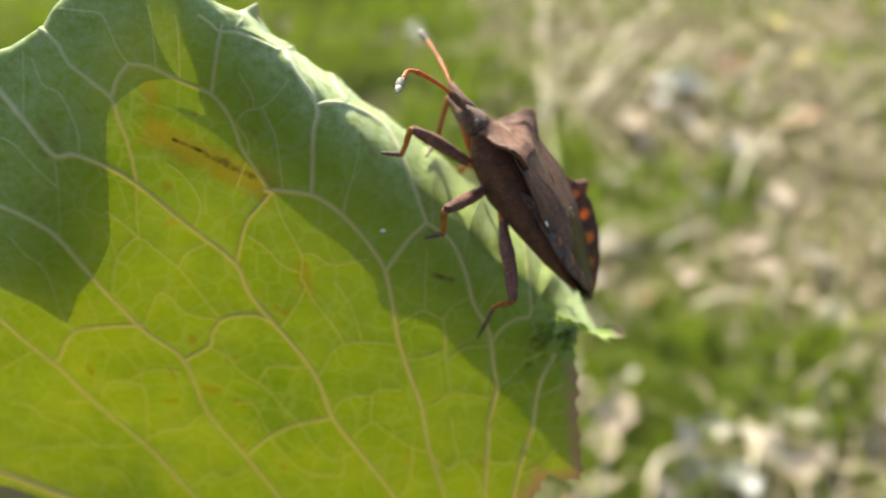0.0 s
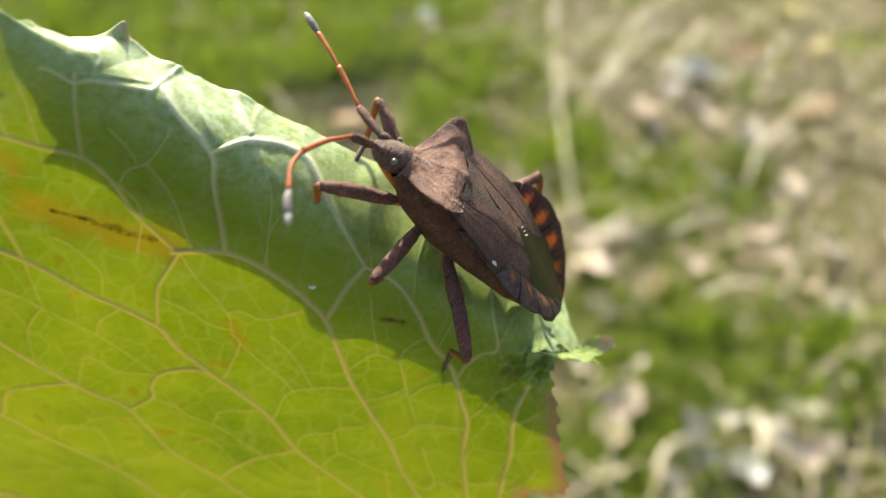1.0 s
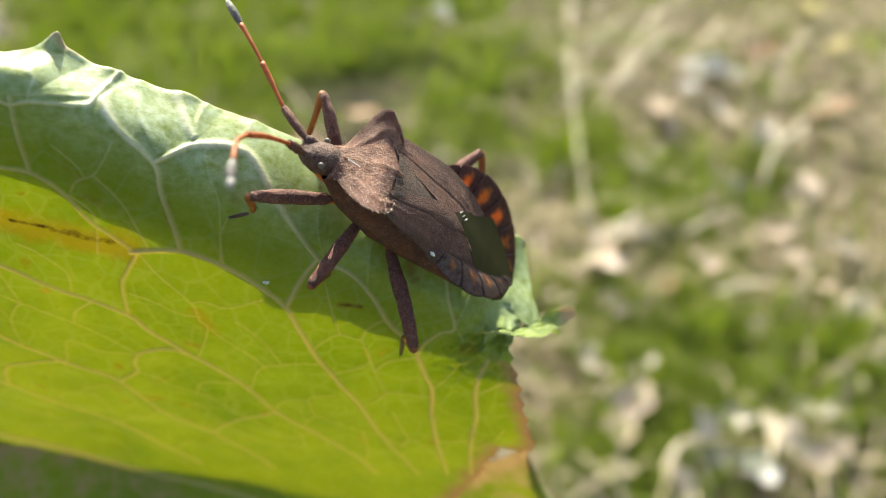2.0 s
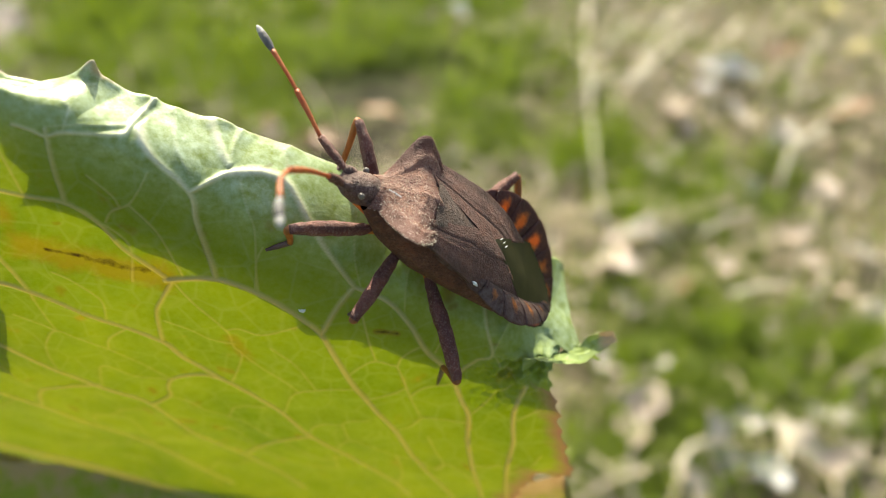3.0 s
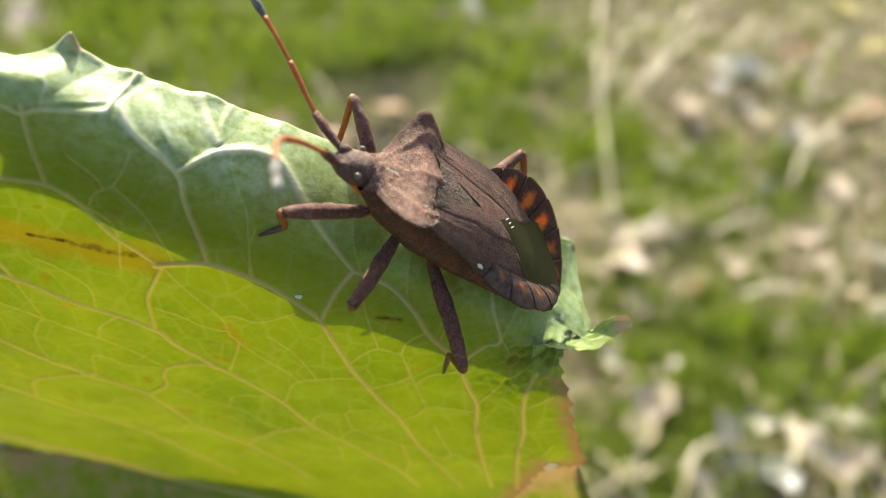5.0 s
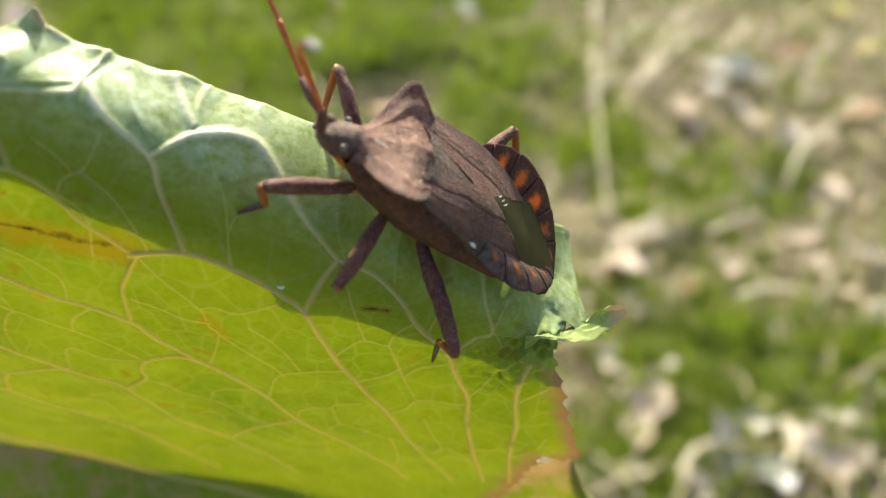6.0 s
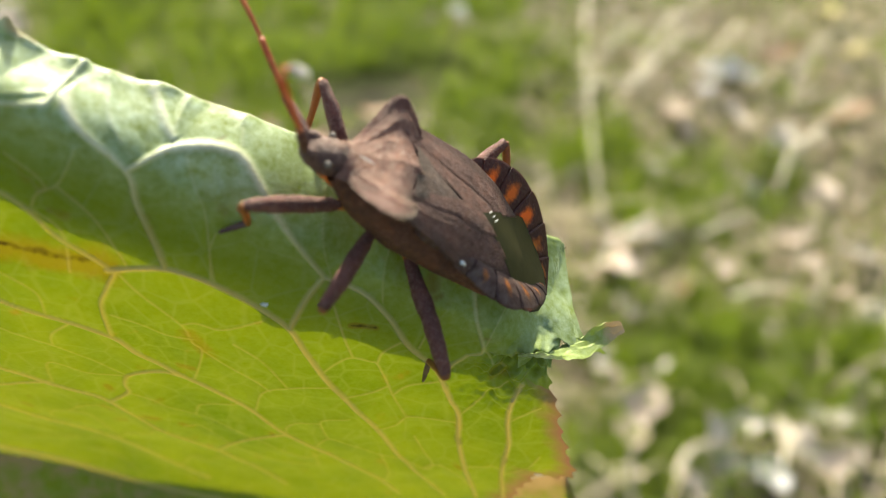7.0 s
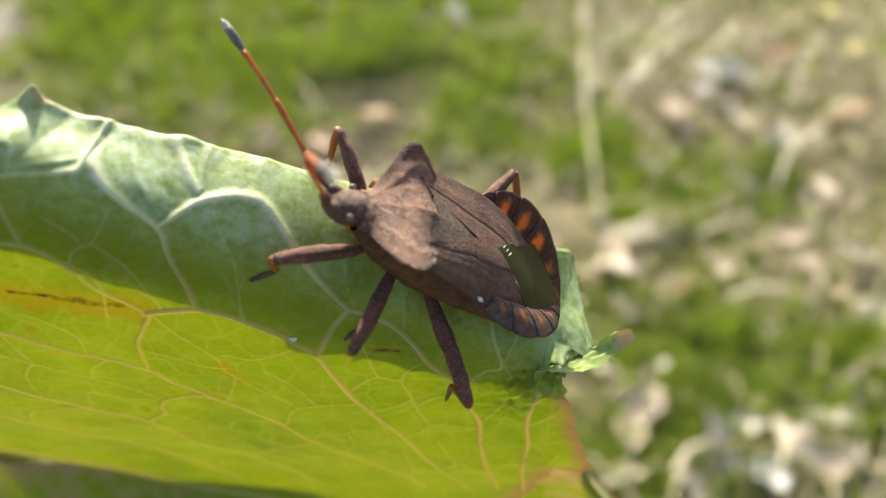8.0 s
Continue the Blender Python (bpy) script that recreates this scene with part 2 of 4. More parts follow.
def blade(x, y):
    u, v = x / 10, y / 10
    z = -2.53 - 1.26 * u + 1.90 * v - 0.256 * u * u - 1.431 * u * v - 0.847 * v * v
    lean = -(0.318 * (x + 25.2) + 0.948 * (y + 8.7))
    fall = -(0.387 * (x + 32.0) + 0.92 * (y + 14.0))
    fall = np.maximum(0, fall)
    return z + 0.04 * np.clip(lean, 0, 12) ** 2 - np.where(fall < 4, 0.17 * fall * fall, 1.36 * (fall - 2))


VEINS = []


def vein(width, points):
    VEINS.append((width, smooth_line([(x, y, 0) for x, y in points], 20 if width > 0.16 else 40)))


def lay_out_veins():
    vein(0.26, [(-22.3, 8.0), (-21.3, 6.5), (-20.3, 4.9), (-19.2, 4.9), (-17.9, 4.4), (-16.4, 3.5), (-13.6, 1.0), (-11.6, -0.8), (-11.0, -2.5), (-9.6, -4.5), (-8.4, -6.1), (-7.4, -7.9), (-6.7, -10.3), (-5.1, -12.8), (-3.4, -15.4), (-2.4, -17.8)])
    vein(0.26, [(-23.6, 2.3), (-22.3, 1.6), (-21.0, 0.6), (-19.9, -1.1), (-18.7, -2.9), (-17.2, -4.9), (-15.3, -6.6), (-14.5, -9.8), (-13.0, -12.4), (-11.8, -14.3), (-9.9, -17.6)])
    vein(0.26, [(-25.7, -4.1), (-24.5, -5.6), (-23.1, -7.1), (-22.0, -8.8), (-20.7, -10.6), (-19.0, -12.5), (-17.6, -14.4), (-15.5, -17.6)])
    vein(0.26, [(-9.6, 3.2), (-8.1, 3.1), (-6.9, 2.8), (-5.5, 1.8), (-4.2, 0.3), (-3.3, -1.2), (-2.9, -3.2), (-2.6, -5.2), (-2.1, -7.0), (-1.3, -9.5), (-0.8, -12.5), (0.6, -17.4)])
    vein(0.26, [(-0.9, 1.5), (0.5, 0.4), (1.3, -1.3), (1.8, -3.2), (2.7, -4.9), (3.0, -7.0), (3.2, -8.4), (2.8, -10.6), (2.7, -13.2), (2.6, -17.3)])
    vein(0.26, [(6.6, -6.3), (5.9, -7.7), (5.6, -9.0), (5.4, -10.9), (4.7, -13.6), (4.2, -17.3)])
    vein(0.26, [(-8.5, 10.7), (-7.9, 9.5), (-6.8, 7.7), (-7.0, 6.1), (-7.2, 3.1)])
    vein(0.26, [(-6.8, 7.7), (-5.7, 8.0), (-5.0, 7.9), (-3.9, 7.4), (-3.0, 6.5), (-1.9, 4.1), (-0.9, 1.5)])
    vein(0.26, [(-0.9, 1.5), (-2.0, 0.4), (-3.2, -1.2)])
    vein(0.21, [(-16.0, 9.4), (-15.0, 9.3), (-13.7, 8.7), (-12.2, 8.1), (-11.4, 7.2), (-11.0, 6.2), (-10.8, 5.5), (-10.2, 4.4), (-9.4, 3.1)])
    vein(0.125, [(-11.4, 11.6), (-10.2, 11.4), (-9.1, 11.0), (-8.5, 10.7)])
    vein(0.21, [(-11.4, 11.5), (-11.7, 10.2), (-12.1, 8.1)])
    vein(0.21, [(-20.2, 11.1), (-19.3, 10.3), (-18.8, 9.3), (-18.0, 8.6), (-17.0, 7.7), (-16.8, 6.7), (-16.5, 5.5), (-16.3, 3.6)])
    vein(0.21, [(-9.3, 3.1), (-10.1, 2.2), (-10.8, 1.3), (-11.5, -0.7)])
    vein(0.125, [(-20.9, 9.8), (-21.2, 7.7), (-21.4, 6.5)])
    vein(0.125, [(-20.3, 4.9), (-20.4, 3.4), (-20.9, 0.6)])
    vein(0.21, [(-16.0, 9.4), (-16.6, 8.7), (-17.0, 7.7)])
    vein(0.125, [(-19.0, 11.9), (-18.0, 11.8), (-17.1, 11.7), (-16.7, 10.8), (-16.4, 10.0), (-16.0, 9.4)])
    vein(0.125, [(-14.8, 12.2), (-14.7, 11.1), (-14.7, 9.3)])
    vein(0.125, [(-13.6, 11.9), (-13.5, 10.6), (-13.6, 8.7)])
    vein(0.21, [(-23.0, -6.7), (-21.5, -4.9), (-19.4, -4.5), (-17.4, -4.4)])
    vein(0.125, [(-21.5, -4.9), (-21.9, -3.9), (-22.0, -2.5), (-22.2, -1.1), (-23.0, -0.3), (-23.5, 0.6)])
    vein(0.21, [(-15.3, -6.6), (-13.7, -5.7), (-13.4, -4.9), (-12.7, -4.1), (-11.6, -3.8), (-10.5, -3.9), (-9.6, -4.5)])
    vein(0.125, [(-7.4, -7.6), (-6.1, -5.7), (-4.4, -5.4), (-2.6, -5.6)])
    vein(0.125, [(-2.8, -4.5), (-1.9, -3.9), (-1.1, -3.6), (-0.3, -4.0), (0.0, -4.2), (0.1, -5.2), (0.2, -6.6), (0.4, -8.0), (0.5, -8.5)])
    vein(0.125, [(-1.4, -9.6), (-0.3, -9.2), (0.5, -8.5), (1.6, -8.7), (2.9, -9.0)])
    vein(0.125, [(0.0, -4.2), (0.5, -3.4), (1.7, -2.7)])
    vein(0.125, [(-1.0, -3.6), (-1.0, -1.9), (-0.9, 0.0)])
    vein(0.21, [(2.9, -5.4), (3.5, -4.6), (4.3, -4.1), (5.1, -3.8), (5.0, -1.6), (5.0, 0.7)])
    vein(0.125, [(5.1, -3.8), (5.8, -2.6), (6.6, -1.7)])
    vein(0.125, [(5.1, -3.8), (5.5, -5.0), (5.9, -5.4)])
    vein(0.125, [(2.2, -3.3), (2.8, -2.3), (3.3, -1.3)])
    vein(0.125, [(1.2, -0.3), (1.6, 1.5), (2.2, 3.0)])
    vein(0.125, [(-0.6, 1.5), (-0.6, 3.5), (-0.5, 5.3)])
    vein(0.125, [(-5.0, 7.9), (-4.7, 6.5), (-4.6, 5.4), (-5.1, 3.5), (-5.6, 2.0)])
    vein(0.21, [(-12.3, -13.0), (-10.7, -11.6), (-8.8, -10.7), (-6.7, -10.3)])
    vein(0.125, [(-19.2, -12.3), (-17.6, -11.5), (-16.0, -11.2), (-15.2, -10.4), (-14.5, -10.2)])
    vein(0.125, [(-5.5, -11.6), (-4.4, -10.6), (-3.4, -11.2), (-2.2, -12.1), (-0.8, -12.7)])
    vein(0.125, [(-27.0, -7.4), (-25.6, -6.7), (-24.4, -6.1)])
    vein(0.125, [(-18.6, -2.5), (-18.1, -0.8), (-17.3, 0.2), (-16.6, 0.6), (-15.8, 0.0), (-14.7, -1.1), (-14.0, -2.2), (-13.3, -3.3), (-12.7, -4.1)])
    vein(0.125, [(-16.3, 3.6), (-16.5, 2.2), (-16.6, 0.6)])
    vein(0.125, [(-13.6, 1.0), (-13.1, 2.2), (-13.2, 2.9), (-13.8, 3.9), (-14.5, 4.5)])
    vein(0.125, [(-16.6, 0.6), (-17.4, 1.4), (-18.1, 2.0)])
    vein(0.125, [(-14.7, -1.1), (-14.2, -0.3), (-13.0, 0.3)])
    vein(0.125, [(-17.2, -4.4), (-16.5, -3.2), (-15.8, -2.5), (-14.7, -3.7), (-12.9, -4.1)])
    vein(0.125, [(-13.8, -5.7), (-12.7, -6.3), (-12.0, -7.3), (-10.6, -8.4), (-9.7, -9.6), (-8.8, -10.6)])
    vein(0.125, [(-11.1, -8.1), (-10.5, -7.2), (-10.0, -7.0), (-8.1, -7.0)])
    vein(0.125, [(-12.5, -9.4), (-11.6, -9.4), (-11.2, -10.2), (-10.7, -11.6)])
    vein(0.125, [(-21.0, -9.2), (-20.4, -8.2), (-19.1, -8.0), (-18.2, -8.5), (-18.3, -9.7), (-18.8, -12.2)])
    vein(0.125, [(-19.1, -8.0), (-18.1, -7.5), (-17.0, -7.2), (-15.6, -7.4)])
    vein(0.125, [(-19.2, -12.3), (-20.0, -12.6), (-21.4, -12.8), (-23.8, -12.7), (-27.2, -13.1)])
    vein(0.125, [(-23.4, -9.5), (-22.4, -9.4), (-21.6, -9.3)])
    vein(0.125, [(-27.3, -9.7), (-25.9, -10.0), (-25.2, -10.8), (-23.7, -11.4), (-22.2, -12.8)])
    vein(0.125, [(-22.8, -14.5), (-21.6, -14.4), (-20.7, -15.6), (-20.5, -17.6)])
    vein(0.125, [(-16.5, -15.7), (-15.0, -14.5), (-14.2, -14.9), (-12.5, -14.2)])
    vein(0.125, [(-9.3, 3.2), (-8.8, 1.6), (-7.9, -0.3), (-8.0, -1.6), (-7.8, -2.2), (-8.5, -3.4), (-9.3, -4.5)])
    vein(0.125, [(-7.9, -0.3), (-7.2, -0.3), (-6.2, -0.9), (-4.3, -0.6)])
    vein(0.125, [(-7.9, -1.4), (-9.0, -0.9), (-9.8, 0.0), (-10.7, 0.7)])
    vein(0.125, [(-7.8, -2.2), (-7.2, -3.2), (-6.3, -4.5), (-5.7, -5.6)])
    vein(0.125, [(-6.1, -1.9), (-5.3, -3.2), (-4.9, -4.5), (-4.7, -5.4)])
    vein(0.125, [(-4.4, -10.6), (-4.2, -8.8), (-3.7, -8.4), (-2.5, -8.4)])
    vein(0.125, [(-6.7, -10.1), (-6.3, -9.3), (-5.4, -8.8), (-4.2, -8.8)])
    vein(0.125, [(-2.2, -12.1), (-1.9, -12.5), (-2.1, -14.6), (-2.9, -16.3)])
    vein(0.125, [(0.2, -13.7), (0.9, -13.1), (1.6, -13.3), (2.2, -14.4), (2.4, -15.7)])
    vein(0.125, [(-0.8, -12.5), (0.2, -13.7), (0.9, -13.1), (0.7, -11.7), (0.5, -10.2)])
    vein(0.125, [(2.7, -13.0), (3.7, -13.2), (4.2, -13.1), (4.7, -13.4)])
    vein(0.125, [(4.8, -14.0), (6.1, -13.2), (6.9, -12.1)])
    vein(0.125, [(-10.7, -11.6), (-10.1, -12.7), (-8.8, -14.2), (-7.0, -14.5), (-6.4, -14.3), (-6.1, -12.6)])
    vein(0.125, [(-8.8, -10.7), (-7.9, -12.3), (-6.9, -13.3), (-5.4, -12.6)])
    vein(0.125, [(-10.9, 6.8), (-10.4, 7.3), (-9.6, 7.5), (-8.9, 8.1), (-8.2, 8.9)])
    vein(0.125, [(-9.6, 7.5), (-9.0, 6.0), (-8.8, 4.2), (-8.7, 3.2)])
    vein(0.125, [(-10.7, 9.2), (-10.1, 8.1), (-10.0, 7.5)])
    vein(0.125, [(-20.5, 9.5), (-20.2, 8.3), (-19.5, 7.9), (-19.1, 6.8), (-18.9, 5.7), (-19.0, 4.9)])
    vein(0.125, [(-22.6, 5.7), (-22.0, 5.3), (-21.5, 4.5), (-20.5, 3.3)])
    vein(0.125, [(3.2, -8.4), (3.9, -7.7), (4.9, -6.7), (5.9, -6.2)])
    vein(0.125, [(5.6, -9.0), (6.6, -8.4), (7.3, -8.1)])
    vein(0.125, [(0.2, -6.6), (1.2, -5.9), (2.7, -5.7)])
    vein(0.125, [(-2.3, -6.6), (-0.8, -6.3), (0.2, -5.9)])
    vein(0.125, [(-5.5, 1.8), (-5.1, 3.5), (-4.5, 4.4)])
    vein(0.125, [(-11.4, 7.2), (-10.4, 5.5), (-11.1, 3.4)])
    vein(0.21, [(-8.8, 10.6), (-8.6, 11.3), (-8.3, 11.7), (-7.8, 11.4), (-7.0, 10.6), (-6.3, 9.7), (-5.4, 8.3)])
    vein(0.125, [(-8.3, 11.7), (-7.6, 10.4), (-6.5, 8.1)])
    vein(0.125, [(-5.4, 8.3), (-5.4, 9.1), (-5.2, 10.1)])
    vein(0.125, [(-3.3, 7.0), (-3.5, 8.1), (-3.4, 9.2)])
    vein(0.125, [(-10.8, 11.3), (-10.5, 12.0), (-10.7, 12.4)])
    vein(0.21, [(-8.8, 10.6), (-10.7, 11.2), (-11.5, 11.2), (-12.0, 11.6), (-12.5, 11.9)])
    vein(0.55, [(-33, -13.2), (-28, -15.4), (-22, -17.9), (-14, -21.2), (-4, -25.4)])


lay_out_veins()


def vein_fields(x, y):
    """Two fields over the blade: how far between the veins a place lies (0 on one), and the ribs themselves (1 on one)."""
    gap, rib = np.full(x.size, 9.0), np.zeros(x.size)
    for width in sorted({w for w, line in VEINS}):
        dots = [p for w, line in VEINS for p in line if w == width]
        tree = KDTree(len(dots))
        for i, p in enumerate(dots):
            tree.insert(p, i)
        tree.balance()
        d = np.array([tree.find((a, b, 0))[2] for a, b in zip(x.ravel().tolist(), y.ravel().tolist())])
        gap = np.minimum(gap, d / (0.45 + width * 3))
        rib = np.maximum(rib, min(1, 0.15 + width * 3.3) * np.exp(-(d / (width * 0.62)) ** 2))
    return (1 - np.exp(-gap ** 2)).reshape(x.shape), rib.reshape(x.shape)


def right_edge(q):
    return np.interp(q, (-40, -25, -12, -7.9, -6.3, -5.8, -5.1, -4.4, -3.85, -2.7, -1.7, -0.6, 0.2, 1.0, 1.9, 3.3, 3.6),
                     (19, 17.5, 15.6, 14.7, 14.3, 15.6, 15.9, 15.5, 14.6, 13.6, 12.5, 11.5, 10.4, 9.75, 10.2, 11.4, 12.0))


def left_edge(q):
    return np.interp(q, (-42.5, -22.5, -16.3, -11, -6.7, -5.8, -4.8, -3.9, -2, 3.6), (-66, -46, -34, -26, -23.2, -22.9, -22.6, -22.8, -22.6, -21.8))


def roll_turn(p):
    """How far the rim rolls back, in degrees, and the flap folded down behind the blade from there, in millimetres."""
    edge = np.interp(p, (-25, -23, -22, -21.3, -19.6, -19.1, -17, -15.4, -14.9, -14.2, -13, -10.5, -7.2, -5.0, -3.8, -2.6, -1.7, 1.0, 3.5, 7.5, 10, 12),
                     (0.6, -0.6, -0.4, 1.2, 1.4, -1.7, -2.0, -1.4, -1.1, -1.1, -1.4, -1.7, -1.5, -2.0, -2.9, -2.5, -1.7, -1.2, -0.1, 1.2, 1.8, 2.0))
    back, down = 2.5 - np.interp(p, (-1, 4, 8, 11), (0, 1.1, 2.1, 2.7)), 2.75 - edge
    turn = 180 + np.degrees(np.arctan2(back, down))
    return turn, np.hypot(back, down)


def leaf_surface(p, s):
    """Place on the leaf of arrays p (along the rim) and s (across; past 0 the rim rolls over)."""
    start = RIM - ROLL
    q0 = np.minimum(s, 0) + start
    x0, y0 = p * E1[0] + q0 * E2[0], p * E1[1] + q0 * E2[1]
    z0 = blade(x0, y0)
    turn, flap = roll_turn(p)
    t = np.radians(turn)
    over = np.maximum(s, 0)
    first = math.radians(80)
    one = np.minimum(over, ROLL * first)
    two = np.clip(over - one, 0, TIGHT * (t - first))
    rest = over - one - two
    a1 = one / ROLL
    a2 = a1 + two / TIGHT
    h = 0.3
    slope = (blade(x0, y0) - blade(x0 - h * E2[0], y0 - h * E2[1])) / h
    base = np.arctan(slope)
    dq = ROLL * np.sin(a1) + TIGHT * (np.sin(a2) - np.sin(a1)) + rest * np.cos(a2)
    dz = -ROLL * (1 - np.cos(a1)) - TIGHT * (np.cos(a1) - np.cos(a2)) - rest * np.sin(a2)
    cb, sb = np.cos(base), np.sin(base)
    q = dq * cb - dz * sb
    z = dq * sb + dz * cb
    # the rolled rim waves in and out along its length
    ramp = np.clip((s - 0.6) / 2.6, 0, 1)
    ramp = ramp * ramp * (3 - 2 * ramp)
    q = q + ramp * np.interp(p, WAVE, (-0.61, -1.3, -1.77, -1.68, -0.8, -0.61, -0.65, -0.39, 0.05, 0.45, 0.73, 0.74, 0.75, 1.05, 0.89, -0.36))
    z = z + ramp * np.interp(p, WAVE, (0.39, 0.41, 0.32, -0.09, -0.94, -0.76, -1.02, -1.26, -1.61, -1.64, -1.92, -2.2, -2.3, -3.0, -4.4, -1.54))
    return np.stack([x0 + q * E2[0], y0 + q * E2[1], z0 + z], -1)


def build_leaf():
    leaf = new("dock_leaf")
    tagged(leaf, "backlit yellow-green dock leaf seen from its veined underside, rim rolled over", "leaf")
    nu, nblade, nroll = 640, 420, 100
    u = np.linspace(-0.13, 1, nu + 1)
    s_blade = -np.linspace(1, 0, nblade + 1) ** 1.25 * 34
    S = np.concatenate([s_blade, np.full(nroll, 1.0)])
    P = np.empty((len(S), nu + 1))
    SS = np.empty_like(P)
    for j in range(len(S)):
        q = min(S[j], 0) + RIM - ROLL
        over = max(0, j - nblade) / nroll
        lo, hi = left_edge(q + over * 2.1), right_edge(q)
        if over > 0:
            hi = np.interp(over, (0, 0.2, 0.3, 0.37, 0.44, 0.52, 0.6, 1), (hi, 9.8, 10.7, 12.2, 10.6, 9.2, 8.0, 6.0))
        P[j] = lo + (hi - lo) * u
        if j <= nblade:
            SS[j] = S[j]
        else:
            turn, flap = roll_turn(P[j])
            rag = 0.35 * np.array([noise.noise((p * 0.9, 3.0, 1.0)) + 0.6 * noise.noise((p * 2.7, 8.0, 1.0)) for p in P[j]])
            SS[j] = over * (ROLL * math.radians(80) + TIGHT * np.radians(turn - 80) + flap + rag) * np.interp(P[j], (-20, -19.3, -18, -16.8), (0.12, 0.45, 0.55, 1))
    # toothed right margin
    teeth = np.array([0.34 * abs(math.sin(q * 4.1 + 0.9 * math.sin(q))) + 0.25 * noise.noise((q * 0.8, 0, 4)) for q in S])
    P -= (np.clip((u - 0.9) / 0.1, 0, 1) ** 2)[None] * np.where(np.arange(len(S)) <= nblade, teeth, 0.2)[:, None]
    # the left margin is folded under as well
    fold = np.array([left_edge(min(v, 0) + RIM - ROLL) for v in S])[:, None] + 1.2
    reach = np.interp(np.minimum(S, 0) + RIM - ROLL, (-40, -22, -19.6, -17.2, -15.5, -9.2, -3.5, -2, 3.6), (-64, -46, -40, -24.0, -16.0, -16.9, -21.1, -21.3, -20.4))[:, None]
    past = np.maximum(0, fold - P)
    past = past * np.maximum(1.0, reach - fold + 3.8) / np.maximum(past.max(axis=1, keepdims=True), 0.1)
    bend = np.minimum(past / 1.2, math.pi)
    P = np.where(past > 0, fold - 1.2 * np.sin(bend) + np.maximum(0, past - 1.2 * math.pi), P)
    XYZ = leaf_surface(P, SS)
    XYZ[..., 2] -= 1.2 * (1 - np.cos(bend))
    x, y = XYZ[..., 0].copy(), XYZ[..., 1].copy()
    gap, rib = vein_fields(x, y)
    over_rim = np.clip((5.1 - SS) / 0.6, 0, 1)
    radial = np.clip(SS, 0, ROLL * 1.4) / ROLL
    nz = np.array([noise.noise((a * 0.22, b * 0.22, 0.5)) * 0.35 + noise.noise((a * 0.6, b * 0.6, 2.5)) * 0.16 for a, b in zip(x.ravel(), y.ravel())]).reshape(x.shape)
    puff = (np.interp(SS, (-4, 1), (0.6, 0.3)) * nz - (0.1 + 0.2 * np.clip((SS + 1.5) / 2.5, 0, 1)) * gap + 0.16 * rib ** 2) * np.clip((4.8 - SS) / 1.2, 0, 1)
    XYZ += puff[..., None] * np.stack([np.sin(radial) * E2[0], np.sin(radial) * E2[1], np.cos(radial)], -1)
    # spurs on the rim
    for at_p, high, wide in ((-16.7, 0.75, 0.32), (-16.2, 0.15, 0.9), (-14.2, 0.2, 0.5), (-11.0, 0.2, 0.6)):
        spur = high * np.exp(-((P - at_p) / wide) ** 2) * np.exp(-((SS - 4.0) / 0.45) ** 2)
        XYZ += spur[..., None] * np.array((E2[0], E2[1], 0.3))
    rib = rib ** np.interp(SS, (-2, 1), (1, 1.7)) * over_rim * (past < 1.0)
    rim_rag = np.array([noise.noise((a * 0.55, b * 0.55, c * 0.55)) + 0.4 * noise.noise((a * 1.7, b * 1.7, c * 1.7)) for a, b, c in XYZ.reshape(-1, 3)]).reshape(x.shape)
    XYZ += ((np.interp(SS, (3, 5.5), (0.06, 0.15)) + 0.18 * np.clip((P - 6.5) / 3, 0, 1)) * rim_rag * np.clip((SS - 2.5 + 4 * (P > 8)) / 3, 0, 1))[..., None] * np.array((E2[0], E2[1], -0.6))
    # crumpled, eaten corner by the tip
    tip = np.maximum(np.exp(-(((x - 8.0) / 3.0) ** 2 + ((y + 5.1) / 1.0) ** 2)), 0.32 * np.exp(-(((x - 5.6) / 1.9) ** 2 + ((y + 6.6) / 1.2) ** 2))) * (SS < 1.5)
    cr = np.array([noise.noise((a * 1.3, b * 1.3, 7)) + 0.5 * noise.noise((a * 3, b * 3, 9)) for a, b in zip(x.ravel(), y.ravel())]).reshape(x.shape)
    XYZ[..., 2] += tip * (1.5 * cr - 0.5)
    rows, cols = P.shape
    idx = np.arange(rows * cols).reshape(rows, cols)
    faces = np.stack([idx[:-1, :-1], idx[:-1, 1:], idx[1:, 1:], idx[1:, :-1]], -1).reshape(-1, 4).tolist()
    ob = link_mesh("blade", XYZ.reshape(-1, 3) * MM, faces, LEAF, leaf)

    def seg(ax, ay, bx, by, w):
        d = np.array((bx - ax, by - ay))
        t = np.clip(((x - ax) * d[0] + (y - ay) * d[1]) / (d @ d + 1e-9), 0, 1)
        return np.exp(-((x - ax - t * d[0]) ** 2 + (y - ay - t * d[1]) ** 2) / w ** 2)

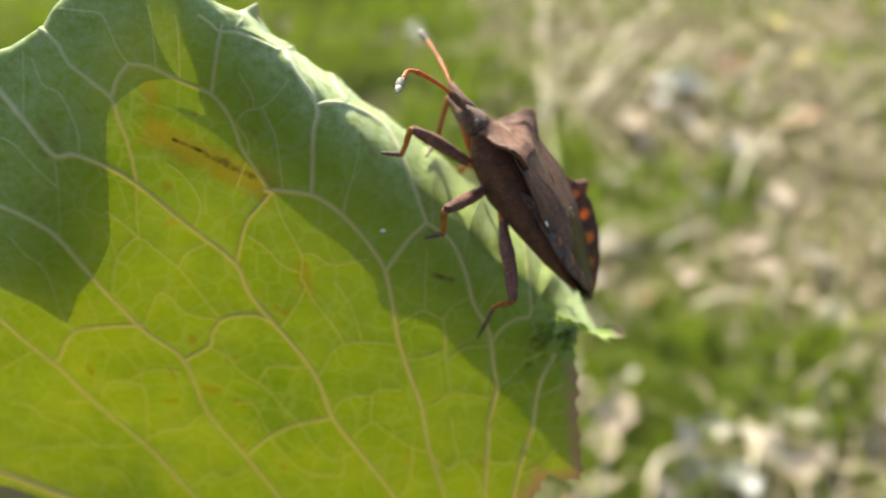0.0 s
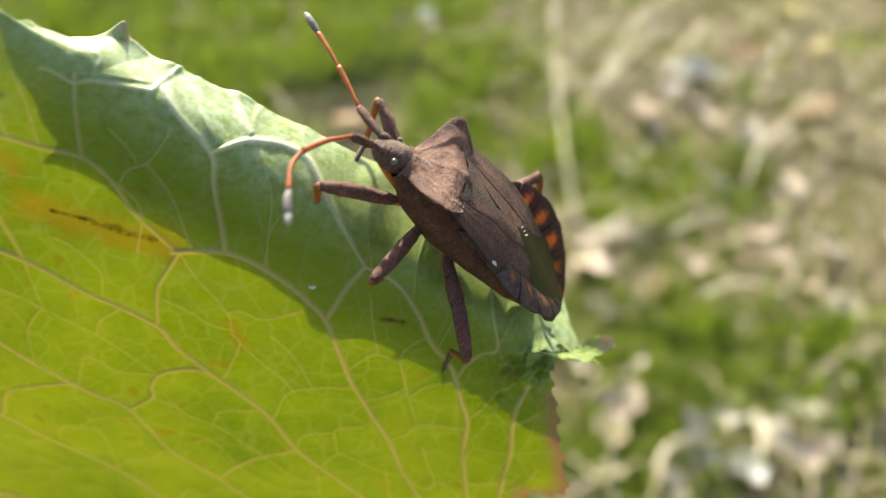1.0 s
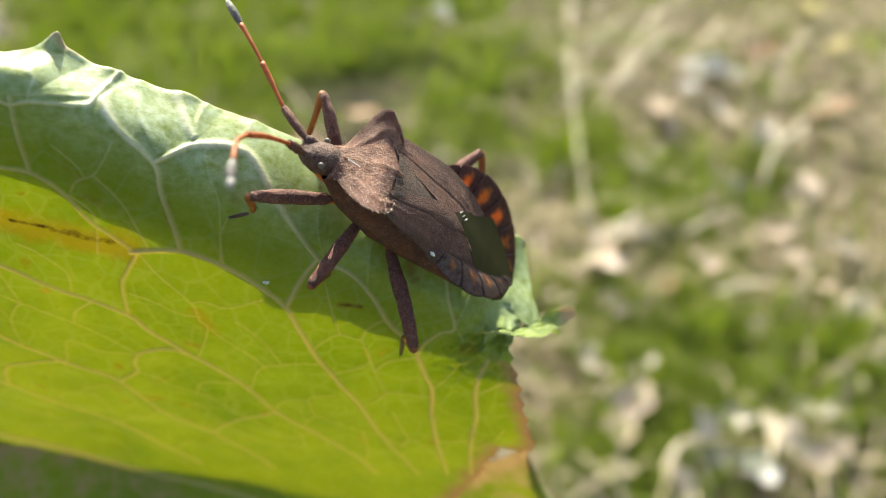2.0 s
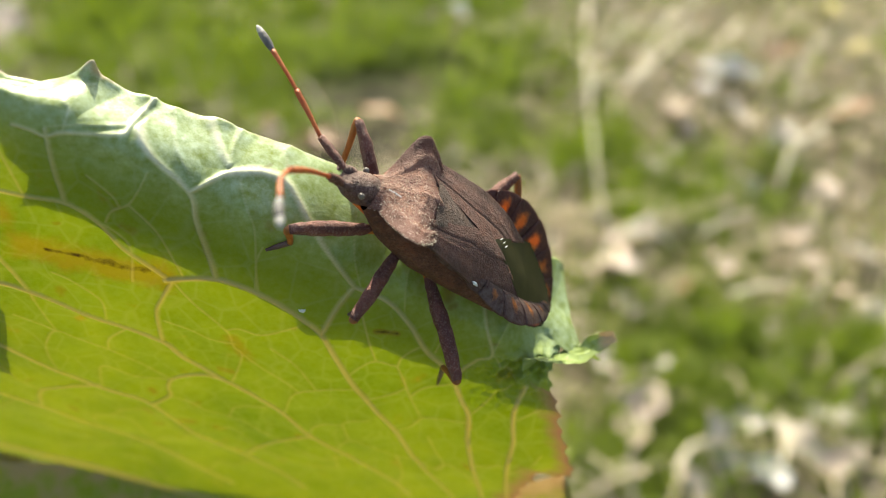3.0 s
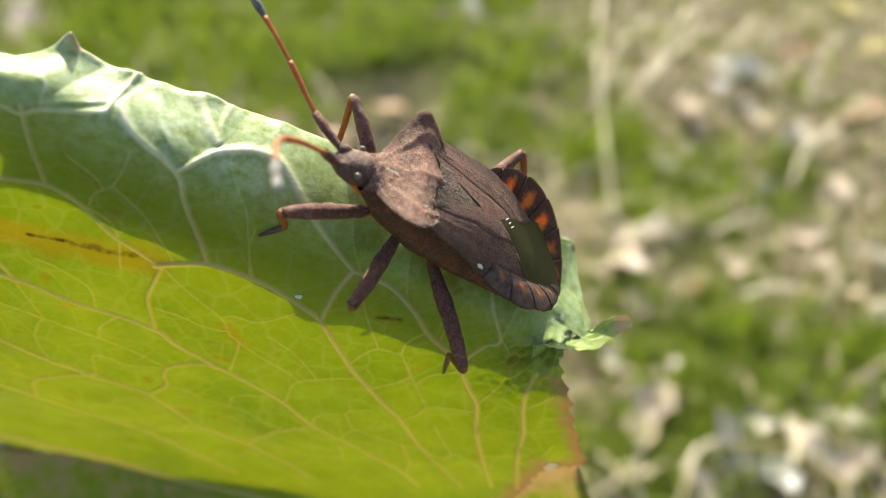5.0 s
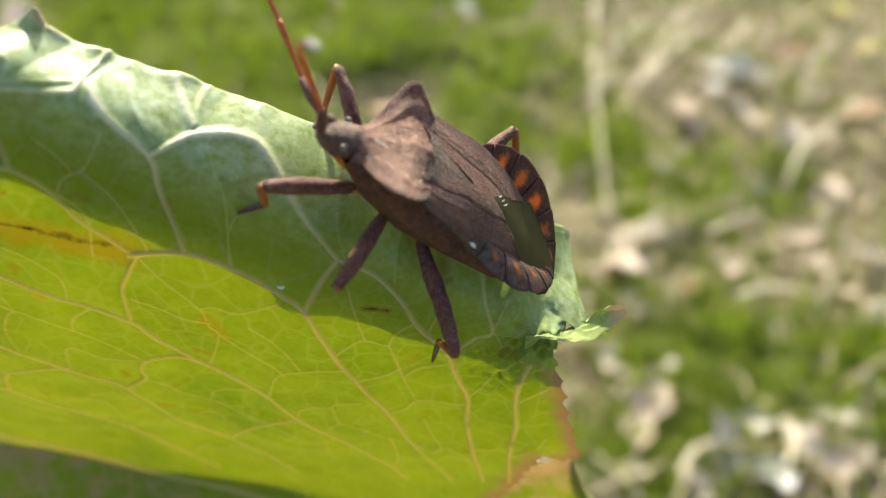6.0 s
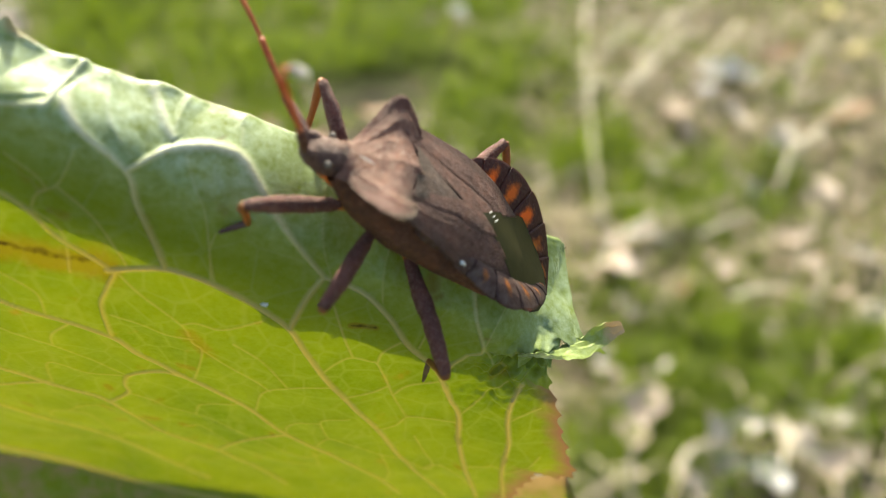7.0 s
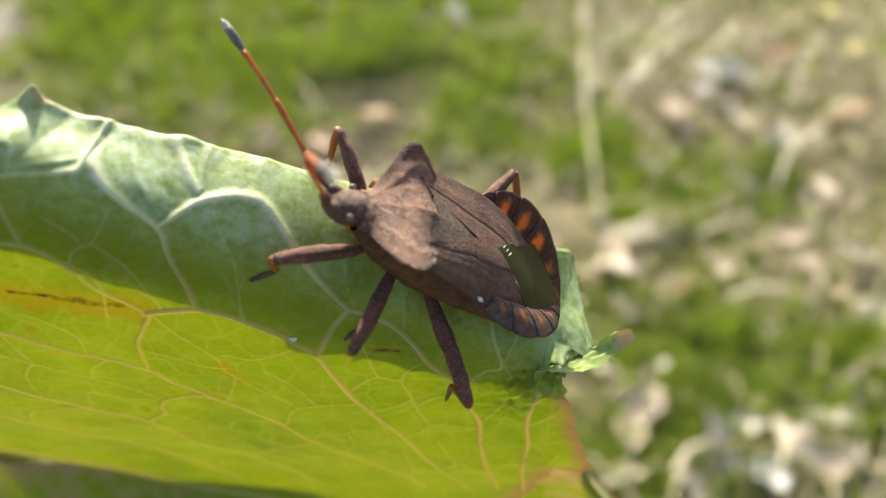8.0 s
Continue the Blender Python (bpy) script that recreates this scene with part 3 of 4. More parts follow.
    stain = np.maximum.reduce([0.92 * seg(-14.2, 5.75, -12.6, 5.1, 0.26), 0.86 * seg(-12.6, 5.0, -10.2, 3.9, 0.5), 0.66 * seg(-15.0, 6.1, -9.6, 3.5, 1.15), 0.5 * seg(-15.2, 8.4, -15.0, 7.6, 0.7),
                               0.62 * seg(-14.5, -8.4, -13.6, -8.5, 0.4), 0.62 * seg(-17, -9.3, -16.4, -9.3, 0.25), 0.85 * seg(-0.5, -1.5, 0.5, -1.8, 0.22),
                               0.5 * seg(-7.9, -1.0, -7.6, -2.6, 0.6), 0.45 * seg(5.3, -5.5, 5.9, -5.7, 0.5), 0.5 * seg(-20.5, 6.5, -20.1, 5.2, 0.5), 0.45 * seg(3.1, -8.6, 3.0, -9.4, 0.4)])
    for k in range(34):
        a, b = rng.uniform(-22, 7), rng.uniform(-16, 8)
        dx, dy = rng.normal(0, 0.25, 2)
        stain = np.maximum(stain, rng.uniform(0.35, 0.62) * seg(a, b, a + dx, b + dy, rng.uniform(0.12, 0.4)))
    margin = np.clip(1 - (P[:, -1:] - P) / 2.2, 0, 1) * (SS < -1.0)
    # the pale mask also brightens sun-catching rim, left fold and left side by colour
    for name, val in (("stain", stain), ("margin", margin), ("crumple", tip), ("rib", rib), ("dry", 0.75 * np.exp(-((SS - 4.1) / 0.38) ** 2) * np.interp(P, (-24, -8, -2, 6, 9, 12), (1, 0.8, 0.55, 0.4, 0.8, 1))), ("lit_bloom", np.maximum(np.maximum(0.9 * np.clip((bend - 0.2) / 0.8, 0, 1), 0.45 * np.clip((-16 - P) / 5, 0, 1)), np.clip((SS + 1.8) / 3.4, 0, 1) ** 1.3 * (SS < 5.0) * np.interp(P, (-10, -6, -3, 4, 7, 9), (1, 0.75, 0.5, 0.45, 0.55, 0.9)) * np.clip((12.5 - P) / 3, 0, 1)))):
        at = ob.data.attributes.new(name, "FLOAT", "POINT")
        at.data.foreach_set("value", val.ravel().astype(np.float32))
    limb("leaf_speck", [(-3.45, 1.0, -0.95), (-3.3, 1.0, -0.9), (-3.15, 0.98, -0.95)], (0.05, 0.1, 0.05), plain_material("pale_speck", (0.6, 0.63, 0.6), (0.8, 0.82, 0.8), 0.5, 3000), leaf, "white speck", sides=6, steps=3, rough=0.02)
    # the torn tip, curled up on itself
    def shred(a, b):
        s = a * 2 - 1
        w = np.interp(b, (0, 0.3, 0.6, 0.85, 1), (0.7, 0.62, 0.55, 0.5, 0.3)) * (1 + 0.2 * noise.noise((b * 9, s, 3)))
        tw = 0.5 + 2.6 * b
        c = Vector((6.6 + 4.9 * b, -4.5 - 0.85 * b + 0.15 * math.sin(b * 9), -4.1 - 3.5 * b ** 1.3))
        wr = 0.13 * noise.noise((b * 7, s * 2.2, 6)) + 0.07 * noise.noise((b * 17, s * 5, 8))
        return (c + Vector((0.1 * s, s * w * math.cos(tw) - wr, s * w * math.sin(tw) + wr + 0.35 * s * s * w))) * MM
    v, f = sheet(shred, 20, 60)
    curl = link_mesh("curled_tip", v, f, LEAF, leaf, "crumpled torn green tip of the leaf")
    t = np.array([(i // 21) / 60 for i in range(len(v))])
    for name, val in (("stain", 0.2 * t), ("margin", t * 0), ("crumple", 0.8 - 0.6 * np.clip((t - 0.6) * 4, 0, 1)), ("rib", t * 0), ("lit_bloom", 0.45 + t * 0), ("dry", np.clip((t - 0.7) * 3, 0, 0.8))):
        at = curl.data.attributes.new(name, "FLOAT", "POINT")
        at.data.foreach_set("value", val.astype(np.float32))
    # the other half of the leaf hangs below the midrib
    corner = [np.array(c) for c in ((-46.0, -13.1, -9.2), (8.0, -22.0, -13.0), (-37.2, -25.7, 1.2), (23.8, -48.2, -17.5))]

    def half(a, b):
        end = 1 - 0.12 * (1 - b) ** 2 * (a > 0.8) - 0.02 * abs(math.sin(b * 17)) * (a > 0.95)
        lift = 0.10 * max(0, a - 0.72) ** 2 / 0.06
        p = (1 - b) * ((1 - a) * corner[0] + a * corner[1]) + b * ((1 - a) * corner[2] + a * corner[3])
        p = p + np.array((0, -1.2 * lift * (1 - b), 0.5 * noise.noise((a * 6, b * 3, 4))))
        p = p + np.array((2.7, 6.0, 4.7)) * max(0, 1 - abs(a - 0.95) / 0.05) ** 1.5 * (1 - b) ** 5
        return Vector(p) * MM
    v, f = sheet(half, 120, 40)
    other = link_mesh("far_half", v, f, LEAF, leaf, "shaded lower half of the leaf with a reddish edge")
    t = np.array([(i % 121) / 120 for i in range(len(v))])
    w = np.array([(i // 121) / 40 for i in range(len(v))])
    for name, val in (("stain", t * 0), ("margin", np.clip(1 - np.minimum((1 - t) * 46, w * 12 + 30 * (t < 0.75)) / 1.3, 0, 1)), ("crumple", t * 0), ("rib", t * 0), ("lit_bloom", t * 0), ("dry", 0.4 + 0.4 * np.clip(1 - w * 9, 0, 1))):
        at = other.data.attributes.new(name, "FLOAT", "POINT")
        at.data.foreach_set("value", val.astype(np.float32))
    return leaf


leaf = build_leaf()


def build_stalk():
    stalk = new("dock_stalk")
    tagged(stalk, "ribbed green dock stalk rising from the turf to the leaf", "stalk")
    mat = plain_material("stalk_skin", (0.12, 0.17, 0.05), (0.26, 0.2, 0.09), 0.5, 300)
    v, f = tube(smooth_line([(-60, 95, -10), (-64, 80, 120), (-58, 58, 260), (-40, 41, 352), (-31.5, 36.5, 372.5)], 8), np.linspace(4.2, 1.3, 33), 10)
    link_mesh("stem", v, f, mat, stalk)
    return stalk


build_stalk()


# ---- dock bug: x ahead, y to its left, z up its back ----
RAISED_HIP = (3.5, -0.9, -1.2)


def build_bug():
    bug = new("dock_bug")
    tagged(bug, "brown dock bug with orange-banded abdomen edge, clinging to the leaf's rim", "bug")

    # pronotum: steep shield with raised shoulders
    def pron(a, b):
        # a across -1..1, b from the collar (0) to the hind margin (1)
        s = a * 2 - 1
        turns = (0, 0.12, 0.4, 0.6, 0.68, 0.76, 0.84, 0.92, 1)
        half = np.interp(b, turns, (1.0, 1.08, 1.95, 2.75, 3.05, 3.17, 3.06, 2.65, 2.2))
        side = np.interp(b, turns, (4.95, 4.58, 4.22, 3.98, 3.8, 3.48, 3.1, 2.62, 2.25))
        mid = 4.85 - 2.95 * b
        crest = np.interp(b, (0, 0.3, 0.65, 0.85, 1), (0.75, 1.2, 1.85, 1.95, 1.8))
        edge = np.interp(b, (0, 0.4, 0.7, 0.8, 1), (0.15, 0.95, 2.0, 2.15, 1.8))
        k = abs(s)
        half += 0.035 * math.sin(b * 90) * (b < 0.66) * k ** 12
        z = crest + (edge - crest) * k ** 2.2 - 0.3 * math.sin(math.pi * min(1, k * 1.05)) * b
        z += 0.1 * math.exp(-((k - 0.62 - 0.1 * b) / 0.07) ** 2) * min(1, 2 * b)
        x = mid + (side - mid) * k ** 1.5
        z += 0.05 * noise.noise((s * 4, b * 5, 1)) + 0.03 * noise.noise((s * 11, b * 11, 4))
        return Vector((x, s * half, z)) * MM
    v, f = sheet(pron, 72, 64)
    shield = v
    # underlap so that the shield has thickness
    pr = link_mesh("pronotum", v, f, SHELL, bug, "grey-brown pitted pronotum with raised shoulders")
    flank = [0.8 * min(1, max(0, (abs(i % 73 / 36 - 1) - 0.6) / 0.25)) * min(1, max(0, (i // 73 / 64 - 0.15) / 0.2)) for i in range(len(v))]
    pr.data.attributes.new("flank", "FLOAT", "POINT").data.foreach_set("value", np.array(flank, dtype=np.float32))
    sol = pr.modifiers.new("thick", "SOLIDIFY")
    sol.thickness, sol.offset = 0.00022, -1

    # thorax and belly underneath
    def trunk(a, b):
        w = 2 * math.pi * a
        x = 4.9 - 11.6 * b
        half = np.interp(b, (0, 0.15, 0.3, 0.5, 0.7, 0.88, 0.97, 1), (0.95, 1.6, 2.0, 2.25, 2.25, 1.65, 0.8, 0.2))
        top = np.interp(b, (0, 0.2, 0.35, 0.6, 0.85, 1), (0.6, 1.1, 1.2, 1.05, 0.3, -0.35))
        low = np.interp(b, (0, 0.12, 0.3, 0.6, 0.85, 1), (-0.6, -1.5, -1.9, -1.4, -0.85, -0.5))
        c, sn = math.cos(w), math.sin(w)
        z = (top + low) / 2 + (top - low) / 2 * sn
        return Vector((x + 0.05 * math.sin(b * 60) * (sn < 0) * (b > .35), half * c * (1 - 0.15 * max(0, sn)), z)) * MM
    v, f = sheet(trunk, 40, 44, True)
    link_mesh("abdomen", v, f, BELLY, bug, "dark reddish-brown belly and thorax")

    # head with a blunt snout
    def skull(a, b):
        w = 2 * math.pi * a
        x = 4.75 + 1.75 * b
        half = np.interp(b, (0, 0.2, 0.45, 0.7, 0.9, 1), (0.72, 0.76, 0.78, 0.64, 0.42, 0.05))
        up = np.interp(b, (0, 0.3, 0.7, 0.92, 1), (0.62, 0.72, 0.5, 0.25, 0.0))
        z0 = 0.15 - 0.35 * b
        return Vector((x, half * math.cos(w), z0 + up * math.sin(w) * (1.0 if math.sin(w) > 0 else 1.15) + 0.02 * noise.noise((a * 9, b * 8, 2)))) * MM
    v, f = sheet(skull, 26, 20, True)
    head = link_mesh("head", v, f, HEADM, bug)
    for s in (1, -1):
        def ball(a, b, s=s):
            w, t = 2 * math.pi * a, math.pi * b
            return Vector((5.45 + 0.15 * math.sin(t) * math.cos(w), s * (0.77 + 0.14 * math.cos(t)), 0.36 + 0.15 * math.sin(t) * math.sin(w))) * MM
        v, f = sheet(ball, 14, 10, True)
        link_mesh("eye", v, f, EYE, head, "pale beady eye")
        limb("antenna_base", [(5.85, s * 0.42, 0.12), (6.15, s * 0.44, 0.12), (6.42, s * 0.43, 0.1)], (0.22, 0.26, 0.16), HEADM, head)
    limb("beak", [(6.1, 0, -0.35), (5.2, 0, -0.85), (3.6, 0, -1.35), (2.4, 0, -1.75)], (0.2, 0.16, 0.13, 0.08), JOINT, head)

    # scutellum
    def scut(a, b):
        s = a * 2 - 1
        half = 1.3 * (1 - b) ** 0.9 + 0.03
        return Vector((2.35 - 2.9 * b, s * half, 1.74 + 0.1 * (1 - s * s) * (1 - b) - 0.12 * b + 0.015 * noise.noise((s * 6, b * 6, 5)))) * MM
    v, f = sheet(scut, 20, 18)
    link_mesh("scutellum", v, f, SCUTE, bug)

    # leathery forewings, one to a side
    for s in (1, -1):
        def wing(a, b, s=s):
            # b: from base to tip; a: inner to outer
            xin = np.interp(b, (0, 0.35, 1), (2.3, -0.3, -1.4))
            xout = np.interp(b, (0, 1), (3.4, -4.0))
            yin = np.interp(b, (0, 0.18, 0.36, 1), (1.0, 0.5, -0.04, -0.06))
            yout = np.interp(b, (0, 0.2, 0.55, 0.8, 1), (2.2, 2.5, 2.55, 2.25, 1.65))
            x = xin + (xout - xin) * a
            y = yin + (yout - yin) * a
            z = np.interp(x, (-5.0, -4.0, -2, 0, 2.5), (0.72, 1.02, 1.5, 1.72, 1.74)) - (np.interp(x, (-4, -1, 2), (0.75, 0.95, 0.35)) if s > 0 else np.interp(x, (-1, 2), (-0.1, 0))) * (y / 2.6) ** 2
            z += 0.02 * math.exp(-((a - 0.62) / 0.05) ** 2) - 0.03 * math.exp(-((a - 0.4) / 0.03) ** 2)
            z += 0.05 if s > 0 else 0.0
            return Vector((x, s * y, z)) * MM
        v, f = sheet(wing, 60, 44)
        if s < 0:
            f = [tuple(reversed(q)) for q in f]
        w = link_mesh("forewing", v, f, CORIUM, bug, "leathery brown forewing with raised veins")
        across = [i % 61 / 60 for i in range(len(v))]
        seam = [max(0.6 * math.exp(-((a - 0.4) / 0.012) ** 2), 0.6 * math.exp(-(a / 0.02) ** 2), 0.35 * min(1, max(0, (a - 0.78) / 0.1))) for a in across]
        w.data.attributes.new("suture", "FLOAT", "POINT").data.foreach_set("value", np.array(seam, dtype=np.float32))
        sol = w.modifiers.new("thick", "SOLIDIFY")
        sol.thickness, sol.offset = 0.0001, -1

    # glossy membrane over the end of the back
    def film_(a, b):
        s = a * 2 - 1
        x = np.interp(b, (0, 1), (-1.3, -6.9)) - (1 - b) * 2.6 * abs(s) ** 1.1
        half = np.interp(b, (0, 0.3, 0.6, 0.85, 0.95, 1), (1.75, 2.25, 2.2, 1.7, 1.1, 0.3))
        y = s * half
        z = np.interp(x, (-6.9, -5.5, -4, -2, 0), (-0.1, 0.4, 0.92, 1.46, 1.62)) - (0.5 if y > 0 else -0.1) * (y / 2.6) ** 2 + 0.07
        return Vector((x, y, z)) * MM
    v, f = sheet(film_, 30, 30)
    link_mesh("membrane", v, f, MEMBRANE, bug, "glossy dark olive wing membrane")

    # connexivum: flat plates round the abdomen, each dark with an orange patch
    # (the near edge is tucked under the wing, the far one spread)
    rims = {-1: [(0.2, 2.0, 0.6), (-0.5, 2.55, 1.2), (-1.4, 3.22, 1.65), (-3.0, 3.66, 1.72), (-4.69, 3.52, 1.35), (-6.1, 2.78, 0.73), (-7.05, 1.6, 0.06), (-7.46, -0.05, -0.5)],
            1: [(1.19, 1.58, 0.38), (0.01, 1.89, 0.5), (-1.44, 2.48, 0.53), (-2.99, 3.07, 0.62), (-4.45, 2.87, 0.68), (-5.69, 2.08, 0.5), (-6.66, 0.89, 0.1), (-7.35, -0.25, -0.45)]}
    inner = [(0.6, 1.7), (-0.4, 1.9), (-1.5, 2.0), (-2.6, 1.95), (-3.7, 1.7), (-4.8, 1.3), (-5.7, 0.7), (-6.2, 0.1)]
    inn = smooth_line([(x, y, 0) for x, y in inner], 10)

    def rim_z(x):
        return np.interp(x, (-7, -6, -4.6, -3, -1.5, 0, 1.2), (-0.35, 0.1, 0.7, 1.12, 1.25, 1.1, 0.8))
    for s in (1, -1):
        rim = smooth_line(rims[s], 10)
        for k in range(7):
            lo, hi = k * 10, min(k * 10 + 10, len(rim) - 1)
            spots = []

            def plate(a, b, lo=lo, hi=hi, s=s, spots=spots, rim=rim):
                t = lo + (hi - lo) * a * 0.998
                i = min(int(t), len(rim) - 2)
                o = rim[i].lerp(rim[i + 1], t - i)
                c = inn[i].lerp(inn[i + 1], t - i)
                p = c.lerp(o, b)
                step = 0.10 * (1 - abs(2 * a - 1) ** 3) * (b > 0.85)
                z0 = b * o.z + (1 - b) * (0.85 * rim_z(c.x) - (0.05 if s > 0 else 0.3)) + 0.12 * math.sin(math.pi * b) - 0.05 * a
                spots.append((1.0 if s < 0 else 0.62) * math.exp(-((a - 0.5) / (0.26 if s < 0 else 0.16)) ** 2 - ((b - 0.45) / 0.34) ** 2))
                return Vector((p.x, s * (p.y + step), z0)) * MM
            v, f = sheet(plate, 12, 10)
            if s < 0:
                f = [tuple(reversed(q)) for q in f]
            pl = link_mesh("abdomen_plate", v, f, PLATE, bug, "dark edge plate with an orange patch")
            at = pl.data.attributes.new("spot", "FLOAT", "POINT")
            at.data.foreach_set("value", np.array(spots, dtype=np.float32))
            at = pl.data.attributes.new("dusty", "FLOAT", "POINT")
            at.data.foreach_set("value", np.full(len(v), 0.85 if s > 0 else 0.08, dtype=np.float32))
            sol = pl.modifiers.new("thick", "SOLIDIFY")
            sol.thickness, sol.offset = 0.00012, -1

    # legs
    def leg(name, hip, knee, ankle, foot, girth, label):
        h, k, a, t = (Vector(p) for p in (hip, knee, ankle, foot))
        fem = limb("leg", [h, h.lerp(k, 0.3), h.lerp(k, 0.65) + Vector((0, 0, 0.08)), k], (0.55 * girth, 0.85 * girth, girth, 0.95 * girth, 0.62 * girth), FEMUR, bug, label, rough=0.018)
        limb("hip_joint", [h + (h - k).normalized() * 0.35 + Vector((0, 0, 0.1)), h, h.lerp(k, 0.16)], (0.3, 0.27, 0.2), JOINT, fem, "orange hip joint")
        limb("tibia", [k, k.lerp(a, 0.15) + (k - h).normalized() * 0.1, k.lerp(a, 0.6), a], (0.2, 0.19, 0.15, 0.15), TIBIA, fem, "orange-brown shin")
        limb("tarsus", [a, a.lerp(t, 0.5), t], (0.14, 0.13, 0.07), TARSUS, fem, "dark foot")
        return fem
    leg("leg", (3.43, 0.45, -1.35), (7.2, 2.2, -2.25), (6.2, 1.35, -4.1), (7.0, 1.9, -4.75), 0.36, "dark red-brown front leg gripping the leaf")
    leg("leg", (1.92, 0.75, -1.35), (3.35, 5.1, -2.1), (1.3, 2.1, -4.6), (1.75, 2.65, -5.4), 0.36, "dark red-brown middle leg")
    leg("leg", (0.05, 0.9, -1.6), (-2.45, 5.85, -1.7), (-3.25, 4.05, -3.8), (-4.85, 3.5, -6.15), 0.38, "long dark hind leg")
    raised = leg("leg", RAISED_HIP, (6.0, -4.1, -0.25), (5.2, -3.4, -2.6), (5.5, -1.8, -3.4), 0.34, "front leg raised over the leaf's rim")
    leg("leg", (1.7, -1.0, -1.4), (2.6, -4.2, -2.2), (2.4, -3.4, -4.6), (2.2, -2.4, -5.6), 0.34, "middle leg behind the rim")
    leg("leg", (-0.3, -1.1, -1.5), (-2.6, -4.95, 1.8), (-6.0, -1.7, -1.6), (-7.2, -1.0, -1.4), 0.36, "hind leg bent up beside the abdomen")

    # dust caught on the back; the three membrane threads are glints made as white mesh
    white = plain_material("white_dust_and_glint", (0.6, 0.6, 0.58), (0.8, 0.8, 0.78), 0.6, 3000)
    for pts in ([(4.68, 0.45, 1.27), (4.15, 0.75, 1.55)], [(-1.75, -0.25, 1.62), (-1.95, -0.5, 1.58)], [(-1.95, -0.15, 1.6), (-2.15, -0.4, 1.55)], [(-2.1, 0.0, 1.58), (-2.35, -0.3, 1.53)]):
        a, b = Vector(pts[0]), Vector(pts[1])
        limb("fibre_or_glint_thread", [a, a.lerp(b, 0.5) + Vector((0, 0, 0.02)), b], (0.015, 0.024, 0.01), white, bug, "white thread, dust fibre on the collar and painted glint on the membrane", sides=5, steps=3)
    limb("dust_grain", [(-0.75, 2.4, 0.95), (-0.9, 2.44, 0.93), (-1.05, 2.44, 0.91)], (0.03, 0.09, 0.03), white, bug, "white grain of dust", sides=6, steps=3, rough=0.02)

    # short pale hairs on the shield and its margin
    hairs, tris = [], []
    for i in rng.integers(0, len(shield), 1500).tolist() + [j * 73 + e for j in range(65) for e in (0, 0, 72, 72)]:
        p = shield[i] / MM + Vector(rng.normal(0, 0.03, 3))
        if i % 73 in (0, 72):
            p = shield[i] / MM
        d = Vector((rng.uniform(-0.5, 0.1), 0.7 * p.y / 2 + rng.normal(0, 0.4), 1.0)).normalized() * rng.uniform(0.07, 0.16)
        w = Vector((0.007, 0.007, 0))
        n0 = len(hairs)
        hairs += [(p - w) * MM, (p + w) * MM, (p + d + Vector((-0.03, 0, 0))) * MM]
        tris.append((n0, n0 + 1, n0 + 2))
    link_mesh("hair_pile", hairs, tris, plain_material("pale_hair", (0.5, 0.42, 0.34), (0.75, 0.65, 0.54), 0.5, 3000), bug, "short pale hairs on the pronotum")

    # antennae
    feelers = []
    for s, d in ((1, (0.64, 0.57, 0.52)), (-1, (0.62, -0.75, -0.22))):
        d = Vector(d).normalized()
        a = Vector((6.35, s * 0.42, 0.1))
        sc = limb("antenna", [a, a + d * 0.9, a + d * 1.9], (0.13, 0.2, 0.22, 0.17), SCAPE, bug, "dark first antenna joint", rough=0.012)
        # the rest lies along +x from the joint, and turns on it
        g = 1.25 if s > 0 else 0.15
        fl = limb("flagellum", [(0, 0, 0), (1.2, 0, 0.6 * g), (2.45, 0, g)], (0.09, 0.1, 0.13, 0.14), ANTENNA, sc, "orange antenna joint")
        fl2 = limb("flagellum", [(2.42, 0, g), (3.5, 0, g), (4.7, 0, 0.6 * g)], (0.085, 0.09, 0.1, 0.13), ANTENNA, sc, "orange antenna joint")
        cl = limb("club", [(4.68, 0, 0.6 * g), (5.2, 0, 0.45 * g), (5.75, 0, 0.2 * g)], (0.11, 0.18, 0.2, 0.18), CLUB, sc, "grey antenna club")
        ct = limb("club_tip", [(5.7, 0, 0.22 * g), (6.0, 0, 0.1 * g), (6.2, 0, 0)], (0.17, 0.14, 0.03), CLUB_TIP, sc, "pale club tip")
        feelers.append((s, a, d, sc, (fl, fl2, cl, ct)))
    return bug, feelers, raised


bug, feelers, raised_leg = build_bug()


# ---- ground: turf with dead leaves and straw ----
def ground_height(x, y):
    return 0.012 * noise.noise((x * 3, y * 3, 0)) + 0.006 * noise.noise((x * 11, y * 11, 5))


GREEN = [(-0.158, 0.855, 0.115), (-0.059, 0.902, 0.084), (-0.286, 0.825, 0.099), (-0.053, 0.77, 0.038), (0.231, 0.576, 0.047), (0.181, 0.533, 0.025), (0.185, 0.363, 0.048), (0.242, 0.353, 0.043), (0.137, 0.379, 0.028), (0.078, 0.855, 0.061), (0.166, 0.653, 0.034), (0.095, 0.288, 0.021), (-0.41, 0.902, 0.063), (-0.17, 1.0, 0.12), (0.0, 1.06, 0.09), (-0.36, 1.05, 0.15), (-0.12, 1.15, 0.15), (0.039, 0.708, 0.036), (0.285, 0.363, 0.032)]


# spots without grass; the shade of a hollow is put into their soil colour
SHADED_BARE = [(-0.063, 0.778, 0.07), (-0.105, 0.76, 0.045), (-0.06, 0.68, 0.05), (-0.095, 0.65, 0.045), (0.02, 0.83, 0.03), (-0.03, 0.72, 0.04)]


